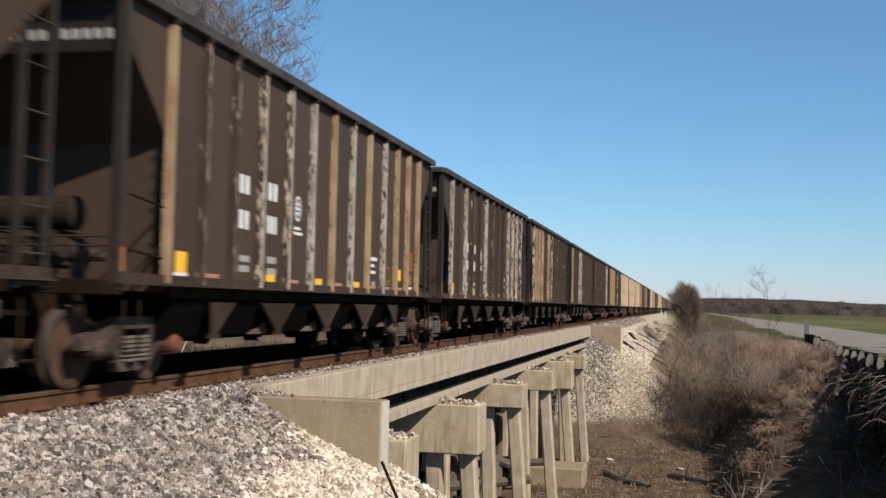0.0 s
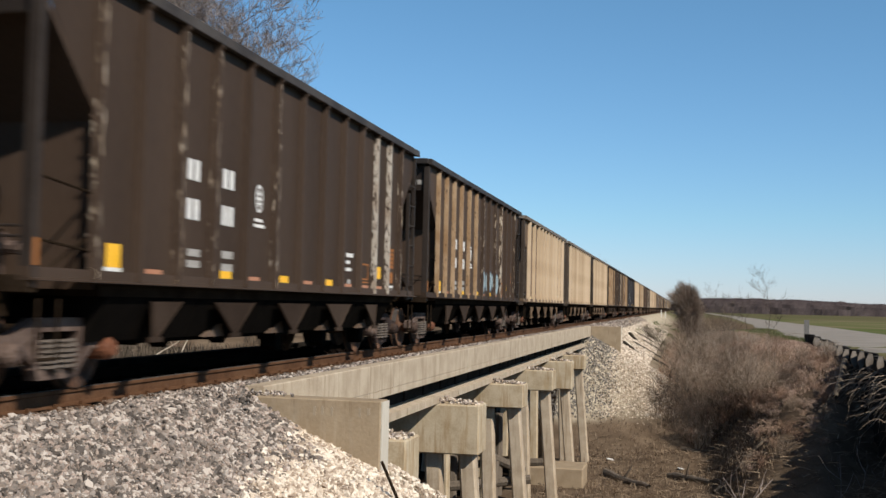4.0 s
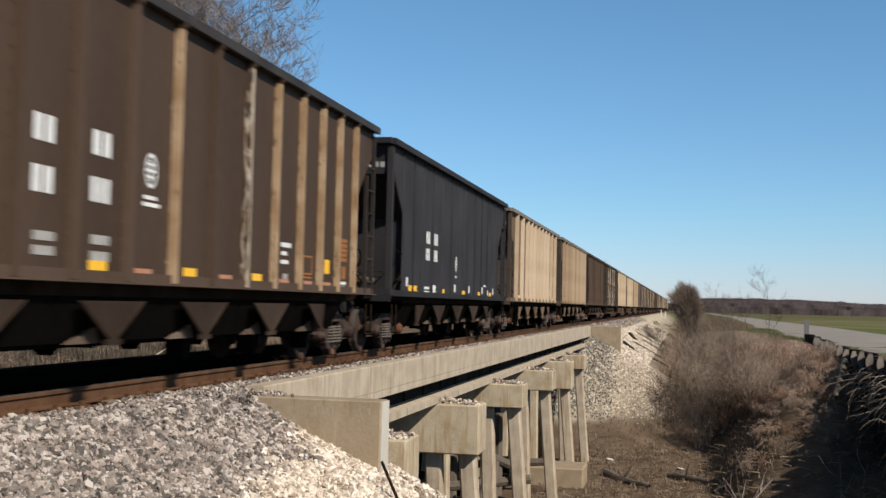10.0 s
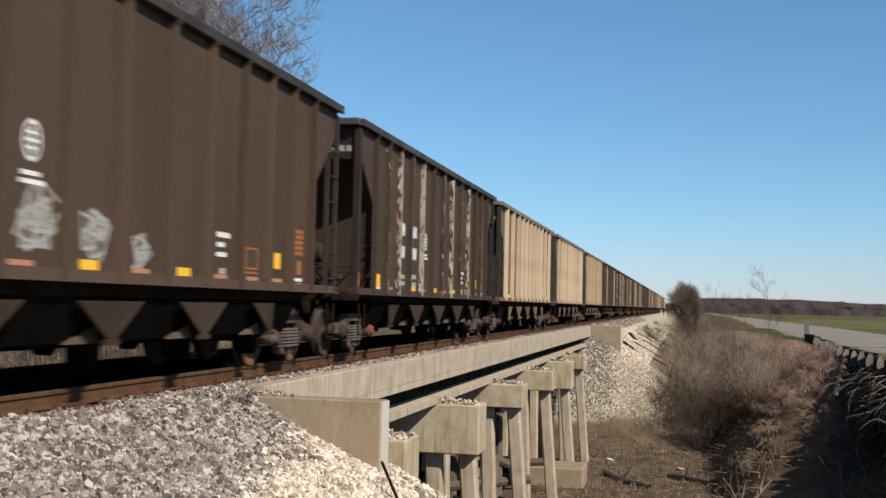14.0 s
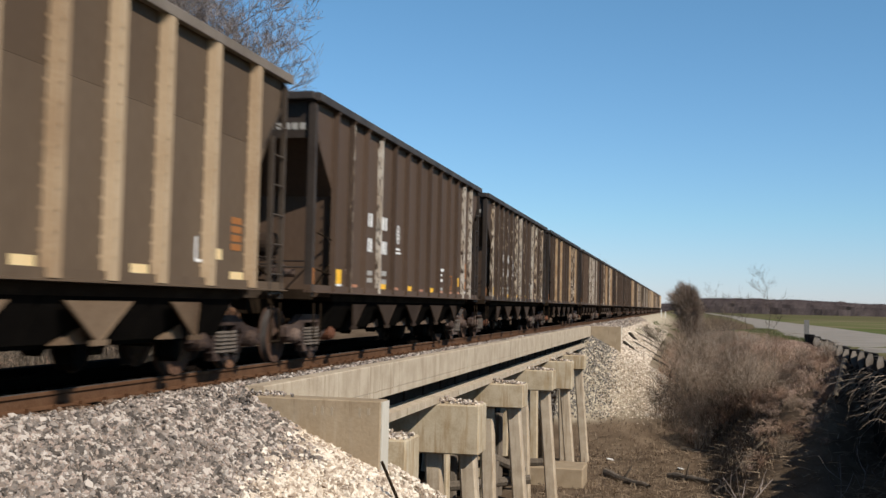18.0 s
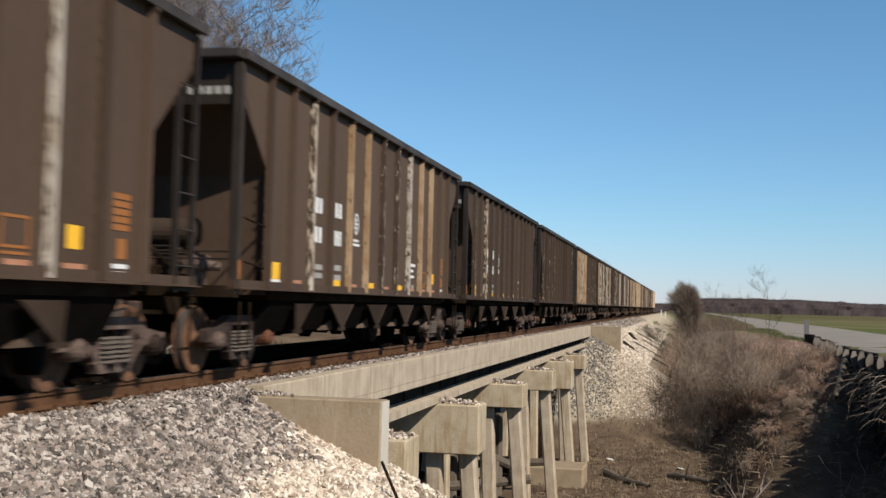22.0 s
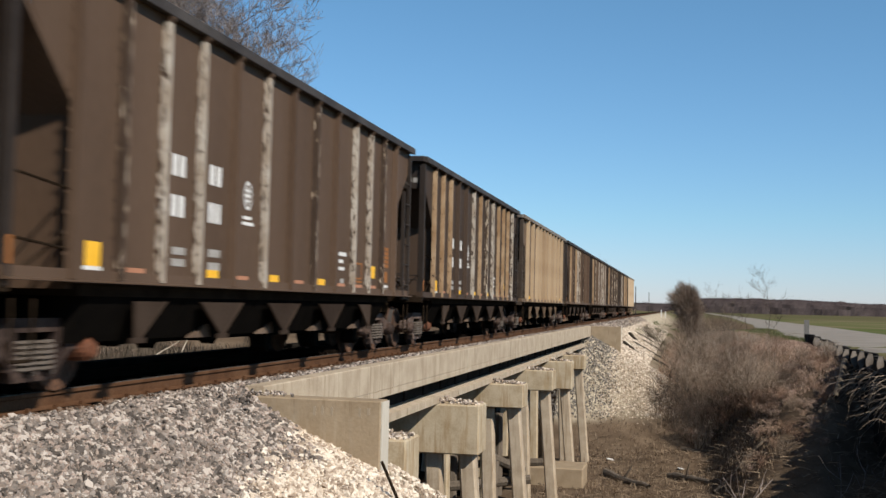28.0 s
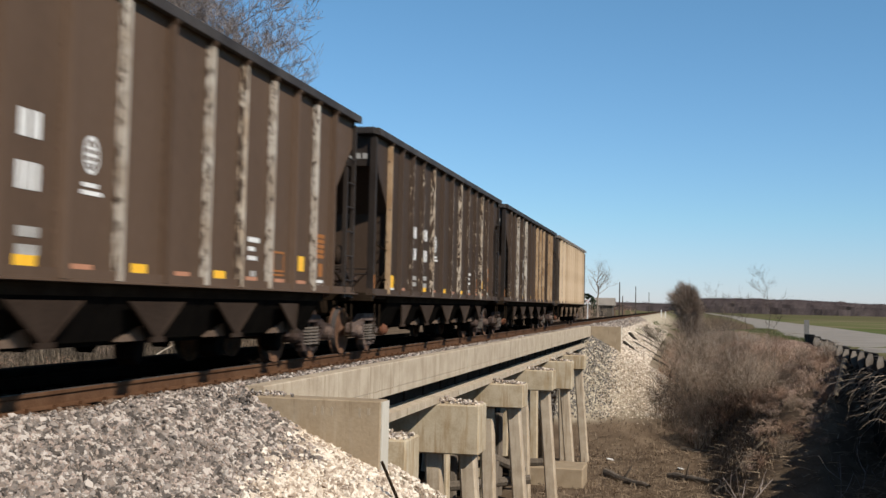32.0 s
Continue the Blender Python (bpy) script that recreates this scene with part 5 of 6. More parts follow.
def build_brush():
    rng = random.Random(21)
    kinds = [shrub_mesh(1, 2.6, 16, M_TWIG), shrub_mesh(2, 3.2, 13, M_TWIG), shrub_mesh(3, 2.0, 18, M_TWIGR), shrub_mesh(4, 2.4, 15, M_TWIGR), shrub_mesh(5, 2.9, 14, M_TWIG), shrub_mesh(6, 1.5, 16, M_TWIGR)]
    arching = [bramble_mesh(7, 1.5, 26, M_TWIGR), bramble_mesh(8, 1.9, 24, M_TWIG), bramble_mesh(9, 1.2, 30, M_TWIGP)]
    spots = []
    while len(spots) < 120:
        x, y = rng.uniform(7.8, 13.0), rng.uniform(60, 88)
        r = ravine(x, y)
        if x < 7.6 and y < 64:
            continue
        if r > 0.85 and (x > 13 or rng.random() < 0.7):
            continue
        if x < 4.5 + 0.1 * (y - 62) or (x > 10.5 and rng.random() < 0.65):
            continue
        spots.append((x, y))
    for _ in range(40):
        y = rng.uniform(84, 150)
        spots.append((rng.uniform(6.6, 10.5), y))
    for x, y in spots:
        m = rng.choice(kinds)
        red = m in kinds[2:4] or m is kinds[5]
        ob = new("shrub", m)
        s = rng.uniform(0.55, 1.1) * (0.55 if y > 84 else 1.0) * mix(1.0, 0.36, smooth(8.2, 11.0, x))
        ob.location = (x, y, ground_height(x, y))
        ob.rotation_euler = (rng.uniform(-0.12, 0.12), rng.uniform(-0.12, 0.12), rng.uniform(0, 6.28))
        ob.scale = (s, s, s)
        tagged(ob, "leafless red-brown shrub on the creek bank" if red else "leafless grey-brown thicket shrub on the creek bank", "shrub", "thicket by the creek")
    # brambles between and before the taller shrubs
    count = 0
    while count < 150:
        x, y = rng.uniform(5.6, 14.2), rng.uniform(56, 84)
        edge = 7.5 if y > 64 else 7.0
        if x > 12.2 and y < 66 or x < edge + rng.uniform(-0.8, 1.5) or ravine(x, y) > 0.93 and (x > 11.5 or rng.random() < 0.75):
            continue
        count += 1
        k = rng.randrange(3) if x < 11 else rng.choice((0, 2, 2))
        ob = new("bramble", arching[k])
        s = rng.uniform(0.6, 1.15) * mix(1.0, 0.42, smooth(8.5, 11.5, x))
        ob.location = (x, y, ground_height(x, y))
        ob.rotation_euler = (rng.uniform(-0.15, 0.15), rng.uniform(-0.15, 0.15), rng.uniform(0, 6.28))
        ob.scale = (s, s, s)
        tagged(ob, ("tangled red-brown bramble on the creek bank", "tangled grey-brown bramble on the creek bank", "pale pinkish straw-dry bramble on the creek bank")[k], "bramble", "brambles by the creek")
    for i in range(86):
        y = rng.uniform(41, 60)
        line = 11.3 + 0.19 * (y - 34.6)
        x = line - 0.1 - 3.4 * rng.random() - (0.6 if y > 50 else 0.0)
        k = rng.choice((0, 1, 2, 2))
        ob = new("bramble", arching[k])
        s = rng.uniform(0.22, 0.45)
        ob.location = (x, y, ground_height(x, y))
        ob.rotation_euler = (rng.uniform(-0.15, 0.15), rng.uniform(-0.15, 0.15), rng.uniform(0, 6.28))
        ob.scale = (s, s, s)
        tagged(ob, ("tangled red-brown bramble on the creek bank", "tangled grey-brown bramble on the creek bank", "pale pinkish straw-dry bramble on the creek bank")[k], "bramble", "brambles by the creek")
    for i in range(22):
        x, y = rng.uniform(-13.5, -7.5), rng.uniform(15, 44)
        k = rng.randrange(3)
        ob = new("bramble", arching[k])
        s = rng.uniform(0.35, 0.6)
        ob.location = (x, y, ground_height(x, y))
        ob.rotation_euler = (0, 0, rng.uniform(0, 6.28))
        ob.scale = (s, s, s)
        tagged(ob, "leafless tangle of dry weeds beyond the track", "bramble", "weeds beyond the track")
    count = 0
    while count < 64:
        x, y = rng.uniform(7.3, 11.4), rng.uniform(52, 63)
        if y < 59 - 2.2 * max(0.0, x - 8.7) + rng.uniform(-0.8, 0.8) or x < 7.6 and (y < 59 or rng.random() < 0.5):
            continue
        count += 1
        m = rng.choice(kinds[:3] + arching)
        s = rng.uniform(0.6, 1.0)
        ob = new("shrub", m)
        ob.location, ob.scale, ob.rotation_euler = (x, y, ground_height(x, y)), (s, s, s), (rng.uniform(-0.15, 0.15), rng.uniform(-0.15, 0.15), rng.uniform(0, 6.28))
        tagged(ob, "leafless tangled shrub at the foot of the creek bank", "shrub", "thicket by the creek")
    forked = [shrub_mesh(51, 2.6, 7, M_DARKT, 0.024, 5), shrub_mesh(52, 2.2, 8, M_DARKT, 0.02, 5)]
    for x, y, s in ((8.6, 78, 1.25), (9.3, 82, 1.1), (10.0, 86, 1.0), (7.9, 70, 1.0), (9.0, 66, 0.9), (7.4, 63, 0.8), (8.3, 61, 0.75), (6.6, 60.5, 0.6), (7.0, 61.5, 0.7), (6.2, 60.0, 0.5), (10.6, 78, 0.8), (8.4, 58.5, 1.0), (9.3, 57.5, 0.9), (7.3, 60.0, 0.8), (10.0, 58.5, 0.9),
                    (4.3, 98, 0.45), (5.0, 102, 0.5), (4.7, 95, 0.4), (5.4, 92, 0.5), (4.0, 106, 0.4), (5.8, 86, 0.5), (5.2, 97, 0.45), (6.1, 80, 0.5), (4.5, 104, 0.45)):
        ob = new("shrub", rng.choice(forked))
        ob.location, ob.scale, ob.rotation_euler = (x, y, ground_height(x, y)), (s, s, s), (rng.uniform(-0.1, 0.1), rng.uniform(-0.1, 0.1), rng.uniform(0, 6.28))
        tagged(ob, "dark forked leafless bush on the creek bank", "shrub", "dark bushes on the bank")
    # dense round bush by the track
    bush = thing("dense_bush", "tall dense leafless bush beside the track", "bush", at=pose(8.1, 116, ground_height(8.1, 116)))
    out = []
    r2 = random.Random(5)
    for k in range(5200):
        u, a = r2.uniform(-1, 1), r2.uniform(0, 6.283)
        q = math.sqrt(1 - u * u) * (0.5 + 0.5 * math.sqrt(r2.random()))
        f = r2.uniform(0.7, 1.08) + 0.3 * noise.noise((math.cos(a) * 1.4, math.sin(a) * 1.4, u * 2.0))
        c, rz, rx = (5.2, 2.2, 2.15) if k % 4 else (2.6, 2.2, 1.9)
        tip = Vector((rx * q * f * math.cos(a), rx * q * f * math.sin(a), c + rz * u * f))
        tip.x += 0.26 * (4.3 - tip.z)
        root = Vector((tip.x * 0.6, tip.y * 0.6, max(0.0, c + (tip.z - c) * 0.6 - r2.uniform(0.1, 0.6))))
        mid = (root + tip) / 2 + Vector((r2.uniform(-0.15, 0.15), r2.uniform(-0.15, 0.15), r2.uniform(-0.1, 0.1)))
        out.append(([root, mid, tip], [0.018, 0.014, 0.007]))
    for _ in range(14):
        a = r2.uniform(0, 6.283)
        out.append(([Vector((0.4 * math.cos(a), 0.4 * math.sin(a), -0.2)), Vector((0.3 * math.cos(a), 0.3 * math.sin(a), 2.0)), Vector((0.7 * math.cos(a), 0.7 * math.sin(a), 4.4))], [0.06, 0.05, 0.02]))
    ob = new("branch_mass", tubes("branch_mass", out, M_BUSH))
    ob.parent = bush
    # thin saplings
    for i, (x, y, h) in enumerate(((13.4, 81, 5.2), (9.9, 95, 4.6), (10.9, 81, 3.4), (12.2, 86, 3.4), (8.9, 84, 3.2), (13.9, 83, 2.8))):
        bare_tree((x, y, ground_height(x, y)), 60 + i, h, 0.026, 3, 2, 3, "thin leafless sapling among the brush", M_DARKT)
    # grass
    g = []
    for _ in range(26000):
        x, y = rng.uniform(6.0, 15.2), rng.uniform(56, 112)
        if ravine(x, y) < 0.8 and x > 5.5 + 1.6 * rng.random() + 0.6 * noise.noise((x * 0.5, y * 0.2, 9)):
            g.append((x, y, ground_height(x, y) - 0.02, rng.uniform(0.2, 0.6) * (0.5 if x > 13.4 else 1)))
    low = []
    for _ in range(17000):
        x, y = rng.uniform(2, 15), rng.uniform(26, 62)
        if x > 10.6 + 0.12 * (y - 40):
            continue
        low.append((x, y, ground_height(x, y) - 0.02, rng.uniform(0.06, 0.26)))
    green = []
    for _ in range(5000):
        x, y = rng.uniform(3.2, 8.5), rng.uniform(96, 190)
        if noise.noise((x * 0.5, y * 0.08, 2)) > 0.08:
            green.append((x, y, ground_height(x, y) - 0.02, rng.uniform(0.12, 0.35)))
    for _ in range(6000):
        x, y = rng.uniform(12.5, 17.0), rng.uniform(84, 130)
        green.append((x, y, ground_height(x, y) - 0.02, rng.uniform(0.1, 0.3)))
    blades("green_grass", green, M_GREEN, "short green grass on the bank and by the road", 6, 0.02)
    pink = []
    for _ in range(15000):
        x, y = rng.uniform(10.6, 15.0), rng.uniform(50, 80)
        if x < road_edge(y) - 0.9 and ground_height(x, y) > -3.6:
            pink.append((x, y, ground_height(x, y) - 0.02, rng.uniform(0.2, 0.6) * (0.6 if y < 56 else 1.0)))
    blades("pinkish_grass", pink, M_PINKG, "tall pinkish dry grass on the mound by the wall", 12, 0.009, (0.3, 1.5))
    blades("dead_stalks", low, M_LITTER, "brown dead stalks and leaves on the creek bed", 8, 0.016)
    blades("dry_grass", g, M_STRAW, "dry straw-coloured grass on the creek bank", 3, 0.011, (0.2, 1.2))
    g = []
    for _ in range(34000):
        x, y = -6.2 - 11 * rng.random(), rng.uniform(12, 60)
        if ravine(x, y) < 0.4:
            g.append((x, y, ground_height(x, y) - 0.02, rng.uniform(0.2, 0.7) * (1 + 0.7 * noise.noise((x * 0.7, y * 0.7, 4)))))
    blades("trackside_weeds", g, M_WEED, "dry weeds along the far side of the track", 4, 0.014)
    # pale forked branch lying in the weeds
    out = []
    branch_lines(random.Random(71), Vector((-8.0, 30.0, -0.85)), Vector((0.05, 0.75, 0.3)), 2.2, 0.03, 0, 0.4, 0, out, 5, 0.08, -0.02)
    branch_lines(random.Random(72), Vector((-8.0, 32.1, -0.85)), Vector((0.0, 0.8, 0.55)), 1.8, 0.03, 1, 0.4, 2, out, 5, 0.08, 0.0)
    branch_lines(random.Random(73), Vector((-8.0, 32.1, -0.85)), Vector((0.0, -0.6, 0.6)), 1.2, 0.025, 0, 0.4, 0, out, 4, 0.08, 0.0)
    tagged(new("dead_branch", tubes("dead_branch", out, M_PALEB, 5)), "pale forked dead branch in the weeds", "branch")
    # litter of the creek bed
    out = []
    for _ in range(3500):
        x, y = rng.uniform(2, 15), rng.uniform(27, 62)
        z = ground_height(x, y) + 0.02
        a, l = rng.uniform(0, 6.28), rng.uniform(0.15, 0.7)
        p = Vector((x, y, z))
        q = p + Vector((math.cos(a) * l, math.sin(a) * l, rng.uniform(0, 0.15)))
        out.append(([p, (p + q) / 2 + Vector((0, 0, 0.02)), q], [0.012, 0.01, 0.005]))
    tagged(new("fallen_twigs", tubes("fallen_twigs", out, M_LITTER)), "fallen twigs and stalks on the creek bed", "litter", kind="stuff")
    for i, (x0, y0, x1, y1, r) in enumerate(((4.3, 47.5, 6.2, 45.0, 0.16), (6.9, 48.5, 8.6, 46.5, 0.14), (8.7, 44.0, 10.6, 46.0, 0.10), (7.4, 57.0, 9.4, 56.0, 0.12), (1.0, 33.5, 3.6, 33.9, 0.13), (0.6, 38.6, 3.5, 39.5, 0.12))):
        out = []
        r3 = random.Random(i)
        n = 7
        pts = [Vector((mix(x0, x1, t / n), mix(y0, y1, t / n), ground_height(mix(x0, x1, t / n), mix(y0, y1, t / n)) + r * 0.8 + r3.uniform(-0.03, 0.05))) for t in range(n + 1)]
        out.append((pts, [r * (1 - 0.45 * t / n) * r3.uniform(0.9, 1.1) for t in range(n + 1)]))
        branch_lines(r3, pts[3], Vector((0.3, -0.5, 0.6)), 0.8, r * 0.4, 0, 0.5, 0, out)
        tagged(new("log", tubes("log", out, M_TIMB, 8)), "dark fallen log in the creek bed", "log", "fallen logs")
    # upright pale stalks that stand out of the thicket
    out = []
    for _ in range(150):
        x, y = rng.uniform(7.2, 12.6), rng.uniform(59, 84)
        if ravine(x, y) > 0.8:
            continue
        branch_lines(rng, Vector((x, y, ground_height(x, y))), Vector((rng.uniform(-0.35, 0.35), rng.uniform(-0.3, 0.3), 1)), rng.uniform(0.8, 1.9) * mix(1.0, 0.55, smooth(8.5, 11, x)), 0.014, 1, 0.5, 3, out, 5, 0.12, 0.04)
    tagged(new("pale_stalks", tubes("pale_stalks", out, M_PALEB, 4)), "pale dead stalks standing in the thicket", "brush", kind="stuff")
    # bleached branches close to the bank's foot
    for i, (p, d, l) in enumerate((((8.6, 33.0, -5.0), (1.0, 0.5, 0.55), 2.2), ((9.6, 34.5, -5.3), (-0.7, -0.2, 0.9), 1.7))):
        out = []
        branch_lines(random.Random(40 + i), Vector(p), Vector(d), l, 0.035, 1, 0.5, 3, out, 6, 0.12, 0.0)
        tagged(new("dead_branch", tubes("dead_branch", out, M_TREEB, 5)), "bleached dead branch in the creek bed", "branch")
    bm = bmesh.new()
    box(bm, -0.16, 0.16, -0.1, 0.1, 0, 0.06, 0.02)
    me = mesh_of("scrap", bm, M_WHITE)
    for x, y, a in ((4.2, 52.0, 0.4), (7.4, 50.5, 1.2), (5.2, 47.2, 2.0)):
        ob = new("plastic_scrap", me)
        ob.location, ob.rotation_euler = (x, y, ground_height(x, y) + 0.03), (0.1, 0.2, a)
        tagged(ob, "small white scrap of litter in the dry grass", "litter", "scraps of litter")


# ---- road side ----
def road_edge(y):
    return 16.9 + 0.054 * (y - 87) if y > 60 else 15.44 + 0.02 * (y - 60)


def build_roadside():
    near = [(60, -40), (34, 20), (24, 45), (18.9, 66), (17.6, 80), (16.8, 93), (16.8, 117), (17.2, 150), (18, 180), (20.5, 300), (21, 420), (19, 700)]
    far = [(68, -34), (46, 28), (36, 60), (30, 84), (28, 100), (27.4, 118), (27.6, 140), (27.8, 164), (27, 213), (26.4, 353), (25.5, 425), (23, 702)]
    vs, fs = [], []
    for p, q in zip(near, far):
        for t, dz in ((-0.08, -0.2), (0.0, 0.02), (0.5, 0.08), (1.0, 0.02), (1.08, -0.2)):
            vs.append((mix(p[0], q[0], t), mix(p[1], q[1], t), -1.12 + dz))
    for j in range(len(near) - 1):
        for i in range(4):
            fs.append((j * 5 + i, j * 5 + i + 1, (j + 1) * 5 + i + 1, (j + 1) * 5 + i))
    me = bpy.data.meshes.new("road")
    me.from_pydata(vs, [], fs)
    me.materials.append(M_ROAD)
    tagged(new("road", me), "pale gravel farm road along the field", "road", kind="structure")
    wall = thing("sheet_pile_wall", "dark corrugated steel pile wall holding up the road by the creek", "retaining wall", kind="structure")
    bm = bmesh.new()
    n, pitch, depth = 8, 1.25, 0.38
    o = []
    for i in range(n + 1):
        t = i / n
        o.append((-depth * math.sin(math.pi * t), pitch * (t - 0.5)))
    o = o + [(0.05, pitch / 2), (0.05, -pitch / 2)]
    prism(bm, o, -5.6, 0.0, "z")
    me = mesh_of("pile_sheet", bm, M_SHEET)
    y = 24.0
    rng = random.Random(9)
    while y < 88:
        share("pile_sheet", me, wall, pose(road_edge(y) - 0.1, y, -0.66 + rng.uniform(-0.1, 0.1), 0, 0, -2 if y > 60 else -1))
        y += pitch
    # pale plates added at the piles' heads to stand for their sunlit tops
    bm = bmesh.new()
    prism(bm, [(0.05, 0.06), (-0.1, 0.06), (-0.2, -0.2), (-0.21, -0.36), (-0.09, -0.74), (0.04, -0.46), (0.09, -0.22)], -0.03, 0.03)
    me = mesh_of("pile_cap", bm, M_LITTOP)
    y = 24.0
    while y < 76:
        share("pile_cap", me, wall, pose(road_edge(y) - 0.5, y - 0.5, -0.62 + rng.uniform(-0.08, 0.08), rng.uniform(-14, -4), rng.uniform(-6, 6), rng.uniform(-6, 22)))
        y += 2 * pitch
    # roots and vines over the wall
    out = []
    for _ in range(85):
        y = rng.uniform(32, 58)
        p = Vector((road_edge(y) - 0.42, y, rng.uniform(-1.7, -1.1)))
        branch_lines(rng, p, Vector((-1.0, rng.uniform(-0.9, 0.7), rng.uniform(-0.5, 0.5))), rng.uniform(0.7, 2.2), 0.016, 1, 0.5, 2, out, 7, 0.28, -0.16)
    tagged(new("hanging_roots", tubes("hanging_roots", out, M_TWIG, 4)), "pale roots and vines hanging over the dark wall", "roots", kind="stuff")
    out = []
    for i in range(3):
        branch_lines(rng, Vector((12.2 + i * 0.9, 36 + i * 2, -5.4)), Vector((0.1, -0.1, 1)), 1.6, 0.03, 1, 0.5, 5, out, 5)
    tagged(new("dead_brush", tubes("dead_brush", out, M_TREEB, 4)), "grey dead brush at the foot of the wall", "brush")
    # leaning timber at the end of the exposed wall
    out = [([Vector((14.45, 51.6, -1.1)), Vector((13.9, 48.6, -1.65)), Vector((13.25, 45.4, -2.25))], [0.14, 0.12, 0.10])]
    tagged(new("leaning_log", tubes("leaning_log", out, M_TIMB, 8)), "weathered log leaning on the bank beside the wall", "log")
    bm = bmesh.new()
    prism(bm, [(-0.19, -0.02), (0.19, -0.02), (0.19, 0.02), (-0.19, 0.02)], -0.1, 1.5, "z")
    box(bm, -0.05, 0.05, 0.022, 0.06, -0.1, 1.4)
    box(bm, -0.12, 0.12, -0.03, -0.022, 0.95, 1.4)
    ob = solid("marker_post", bm, M_GALV, "grey metal marker post at the road's edge", "post")
    ob.location = (16.9, 90.5, -1.1)
    # woods along the horizon: a rolling mass of crowns with ragged twigs on top
    rng = random.Random(31)

    def canopy(x, y):
        h = 9.3 + 2.6 * noise.noise((x * 0.009, 1.0, 0)) + 1.0 * noise.noise((x * 0.05, y * 0.05, 2.0)) + 0.8 * noise.noise((x * 0.19, y * 0.19, 5.0))
        return h * (0.66 if x < 5 else 1.0)

    xs, rows = [-460 + 2.6 * i for i in range(480)], [780, 780.5, 781.4, 784, 788, 794, 806, 830]
    lift = [0.0, 0.45, 0.7, 0.86, 0.95, 1.0, 1.0, 0.9]
    vs = [(x, y + 2.2 * noise.noise((x * 0.14, f * 6, 7)), -1.4 + f * canopy(x, y)) for y, f in zip(rows, lift) for x in xs]
    n = len(xs)
    fs = [(j * n + i, j * n + i + 1, (j + 1) * n + i + 1, (j + 1) * n + i) for j in range(len(rows) - 1) for i in range(n - 1)]
    me = bpy.data.meshes.new("far_woods")
    me.from_pydata(vs, [], fs)
    me.materials.append(M_WOODF)
    tagged(new("far_woods", me), "leafless brown woods along the horizon", "woods", kind="stuff")
    out = []
    for i in range(16000):
        x, y = -455 + 1240 * rng.random(), rng.uniform(781, 800)
        h = canopy(x, y)
        q = Vector((x, y, -1.4 + h * rng.uniform(0.55, 0.97)))
        e = q + Vector((rng.uniform(-0.7, 0.7), rng.uniform(-0.6, 0.2), rng.uniform(0.4, 1.5)))
        out.append(([q, e], [0.16, 0.06]))
    tagged(new("far_treetops", tubes("far_treetops", out, M_WOODF)), "ragged leafless treetops along the horizon", "woods", kind="stuff")


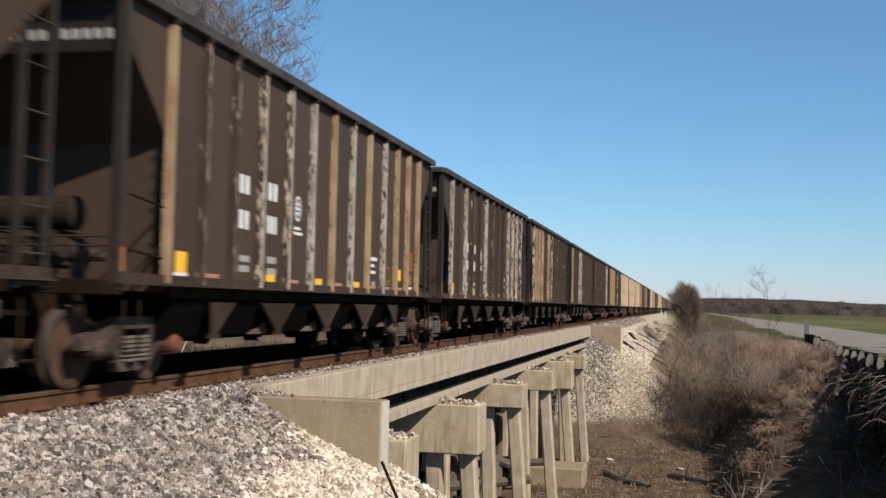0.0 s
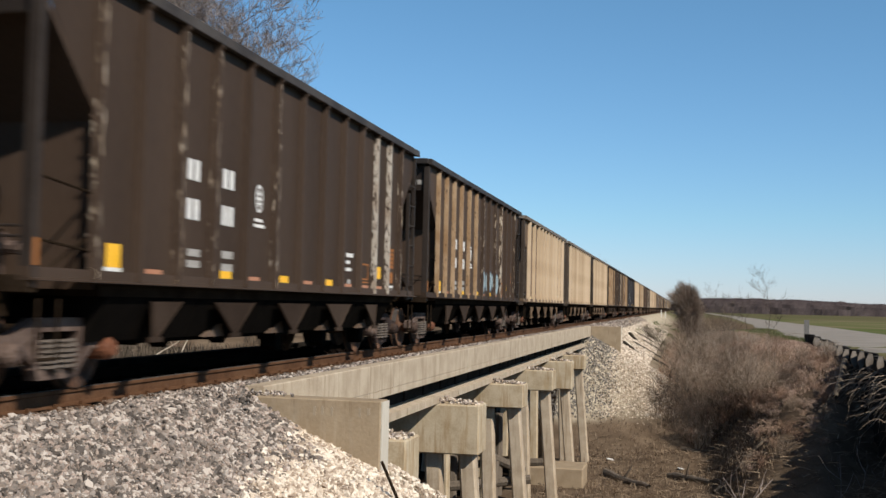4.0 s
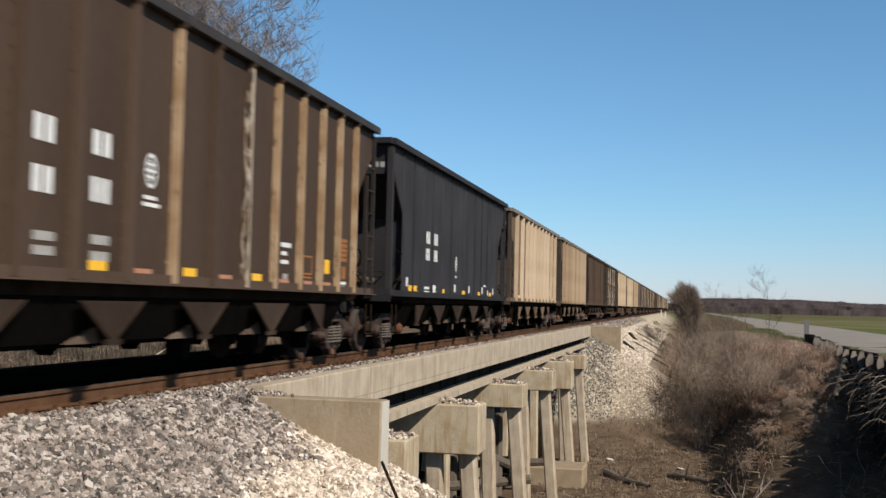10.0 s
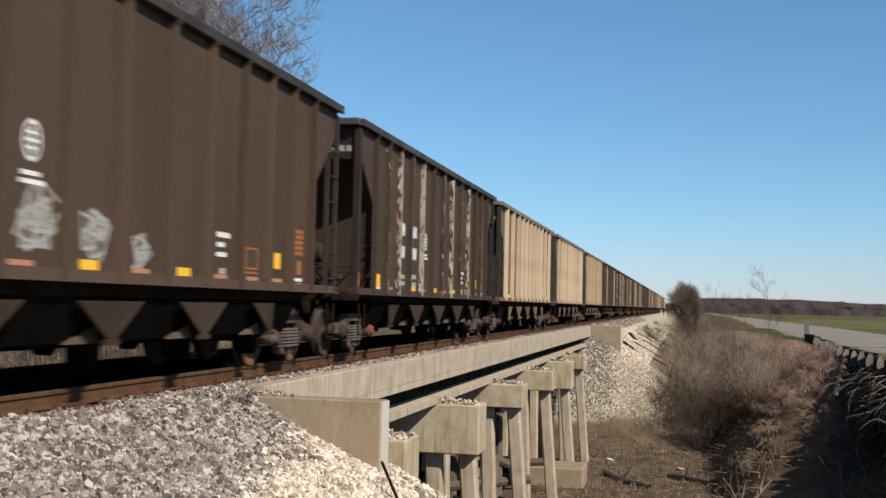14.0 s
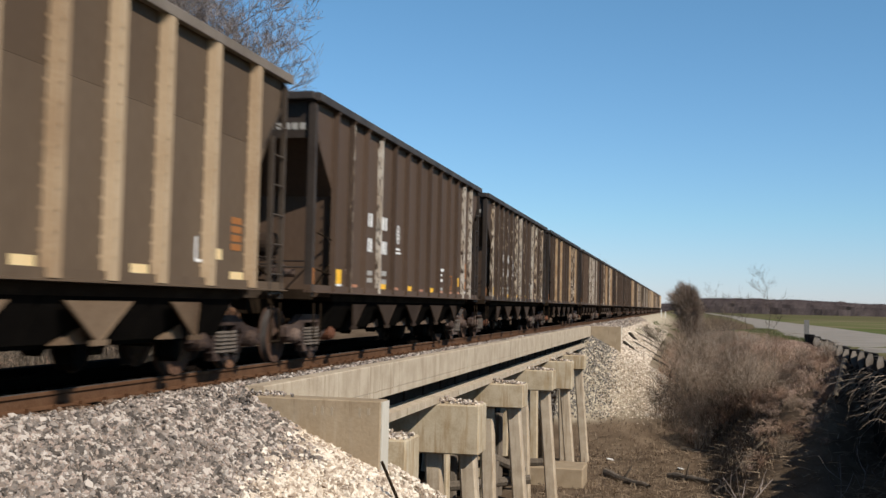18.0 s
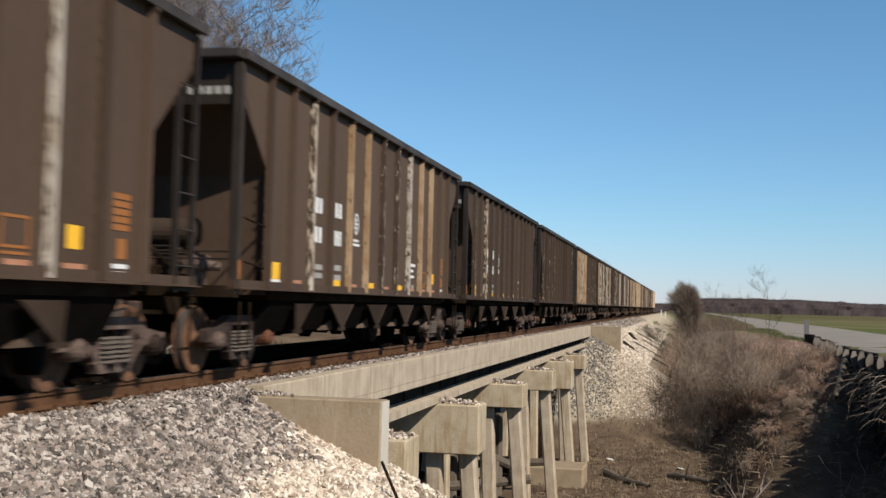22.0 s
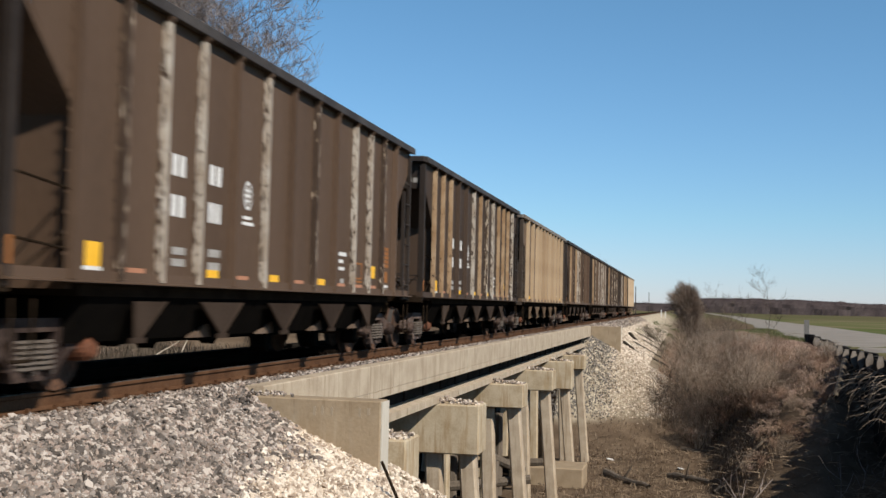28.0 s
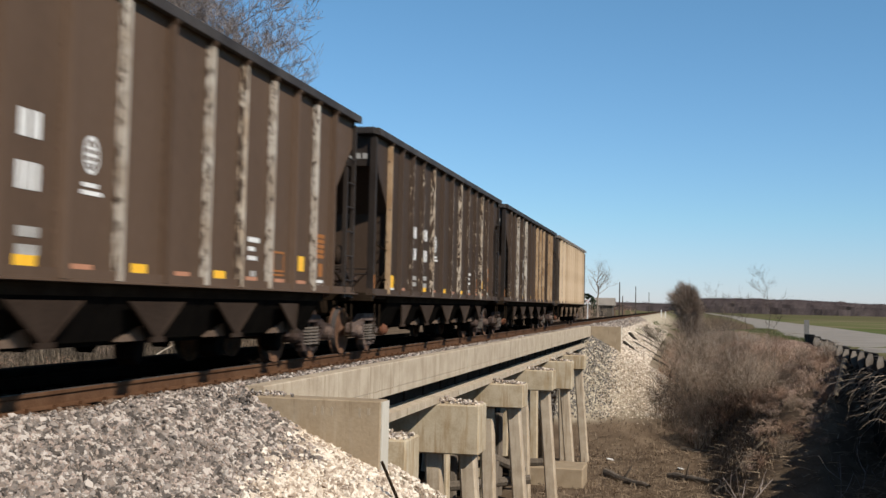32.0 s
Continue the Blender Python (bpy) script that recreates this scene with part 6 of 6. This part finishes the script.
# ---- beyond the train ----
def build_far_side():
    bare_tree((-20.2, 60, -1.2), 7, 20, 0.30, 5, 4, 5, "tall leafless grey tree behind the train")
    bare_tree((-22.8, 58, -1.2), 8, 20, 0.28, 5, 4, 5, "tall leafless grey tree behind the train")
    bare_tree((-11.0, 245, -1.0), 9, 11.5, 0.25, 4, 3, 3, "distant leafless tree by the crossing", M_TWIG)
    fir = thing("evergreen_tree", "dark green rounded evergreen by a farm house", "tree", at=pose(-13.0, 238, -1.0))
    bm = bmesh.new()
    rod(bm, (0, 0, -0.2), (0, 0, 4.6), 0.16, 7, 0.03)
    part("trunk", bm, M_POLE, fir)
    rng = random.Random(2)
    vs, fs = [], []
    for _ in range(2600):
        t = rng.random() ** 0.8
        r = 2.1 * math.sqrt(max(0.02, 1 - (2 * t - 0.85) ** 2 * 0.8)) * rng.uniform(0.55, 1.05)
        a = rng.uniform(0, 6.283)
        c = Vector((r * math.cos(a), r * math.sin(a), 0.4 + 4.4 * t))
        d = Vector((math.cos(a) + rng.uniform(-0.6, 0.6), math.sin(a) + rng.uniform(-0.6, 0.6), rng.uniform(-0.3, 0.7))) * 0.3
        u = Vector((rng.uniform(-1, 1), rng.uniform(-1, 1), rng.uniform(-1, 1))) * 0.13
        b = len(vs)
        vs += [c - u, c + u, c + d]
        fs.append((b, b + 1, b + 2))
    me = bpy.data.meshes.new("crown")
    me.from_pydata(vs, [], fs)
    me.materials.append(M_FIR)
    ob = new("crown", me)
    ob.parent = fir
    # poles of the line
    for x, y, h in ((-7.2, 262, 8.0), (-6.3, 330, 8.4), (-5.4, 430, 8.2), (-8.5, 300, 5.2)):
        bm = bmesh.new()
        rod(bm, (0, 0, -0.3), (0, 0, h), 0.17, 8, 0.11)
        ob = solid("utility_pole", bm, M_POLE, "dark wooden utility pole along the track", "pole", "poles along the track")
        ob.location = (x, y, -1.0)
    # crossing sign
    sign = thing("crossing_sign", "white crossed-board railway crossing sign on a post", "sign", at=pose(-6.2, 162, -1.0))
    bm = bmesh.new()
    rod(bm, (0, 0, -0.2), (0, 0, 3.1), 0.07, 8)
    part("post", bm, M_WHITE, sign)
    for k, a in enumerate((45, -45)):
        bm = bmesh.new()
        box(bm, -0.62, 0.62, -0.02 - 0.03 * k, 0.0 - 0.03 * k, -0.11, 0.11, 0, Matrix.Translation((0, -0.08, 2.85)) @ Matrix.Rotation(radians(a), 4, "Y"))
        part("board", bm, M_WHITE, sign)
    bm = bmesh.new()
    for k, a in enumerate((45, -45)):
        box(bm, -0.24, 0.24, -0.036, -0.032, -0.05, 0.05, 0, Matrix.Translation((0, -0.086, 2.85)) @ Matrix.Rotation(radians(a), 4, "Y"))
    part("red_patch", bm, M_RED, sign)
    # farm house
    house = thing("house", "small pale farm house with a low light roof", "house", at=pose(-13.5, 268, -1.0))
    bm = bmesh.new()
    box(bm, -4.5, 4.5, -3, 3, -0.2, 2.6)
    part("wall", bm, M_TIMB, house)
    bm = bmesh.new()
    prism(bm, [(-3.5, 2.5), (3.5, 2.5), (0, 4.3)], -5, 5, "x")
    part("roof", bm, M_ROAD, house, "pale roof")
    for x in (-2.5, 1.8):
        bm = bmesh.new()
        box(bm, x - 0.45, x + 0.45, -3.04, -2.98, 0.9, 2.0)
        part("window", bm, M_BLACK, house)
    # low scrub beside the far track
    rng = random.Random(77)
    low = [shrub_mesh(31, 1.9, 14, M_TWIG, 0.02), shrub_mesh(32, 2.4, 14, M_TWIGR, 0.02)]
    for i in range(46):
        ob = new("shrub", rng.choice(low))
        x, y = rng.uniform(-22, -6.5), rng.uniform(120, 330)
        ob.location = (x, y, ground_height(x, y))
        s = rng.uniform(0.8, 1.5)
        ob.scale, ob.rotation_euler = (s, s, s), (0, 0, rng.uniform(0, 6.28))
        tagged(ob, "leafless shrub beyond the track", "shrub", "scrub beyond the track")
    # white marker near the rails
    bm = bmesh.new()
    box(bm, -0.09, 0.09, -0.05, 0.05, -0.2, 1.5, 0.01)
    me = mesh_of("white_post", bm, M_WHITE)
    for x, y in ((2.7, 250), (3.3, 270)):
        ob = new("white_post", me)
        ob.location = (x, y, ground_height(x, y))
        tagged(ob, "white wooden marker post beside the track", "post", "marker posts")
    rng = random.Random(12)
    bm = bmesh.new()
    box(bm, -1.25, 1.25, -0.1, 0.1, -0.08, 0.09, 0.02)
    me = mesh_of("discarded_tie", bm, M_TIE)
    for x, y, turn in ((4.6, 70.5, -40), (5.5, 73, -10), (5.0, 79, 30), (4.1, 84, -55), (5.3, 90, -20), (4.5, 99, 15), (5.2, 105, -35)):
        ob = new("discarded_tie", me)
        ob.location, ob.rotation_euler = (x, y, ground_height(x, y)), (rng.uniform(-0.12, 0.12), 0.487 + rng.uniform(-0.06, 0.06), radians(turn))
        tagged(ob, "discarded dark railway tie on the gravel bank", "railway tie", "discarded ties")
    # steel rod in the gravel
    bm = bmesh.new()
    rod(bm, (4.43, 12.0, -1.31), (4.16, 12.0, -0.74), 0.018, 6)
    solid("steel_rod", bm, M_UNDER, "thin dark steel rod stuck in the gravel", "rod")


build_brush()
build_roadside()
build_far_side()


motions()
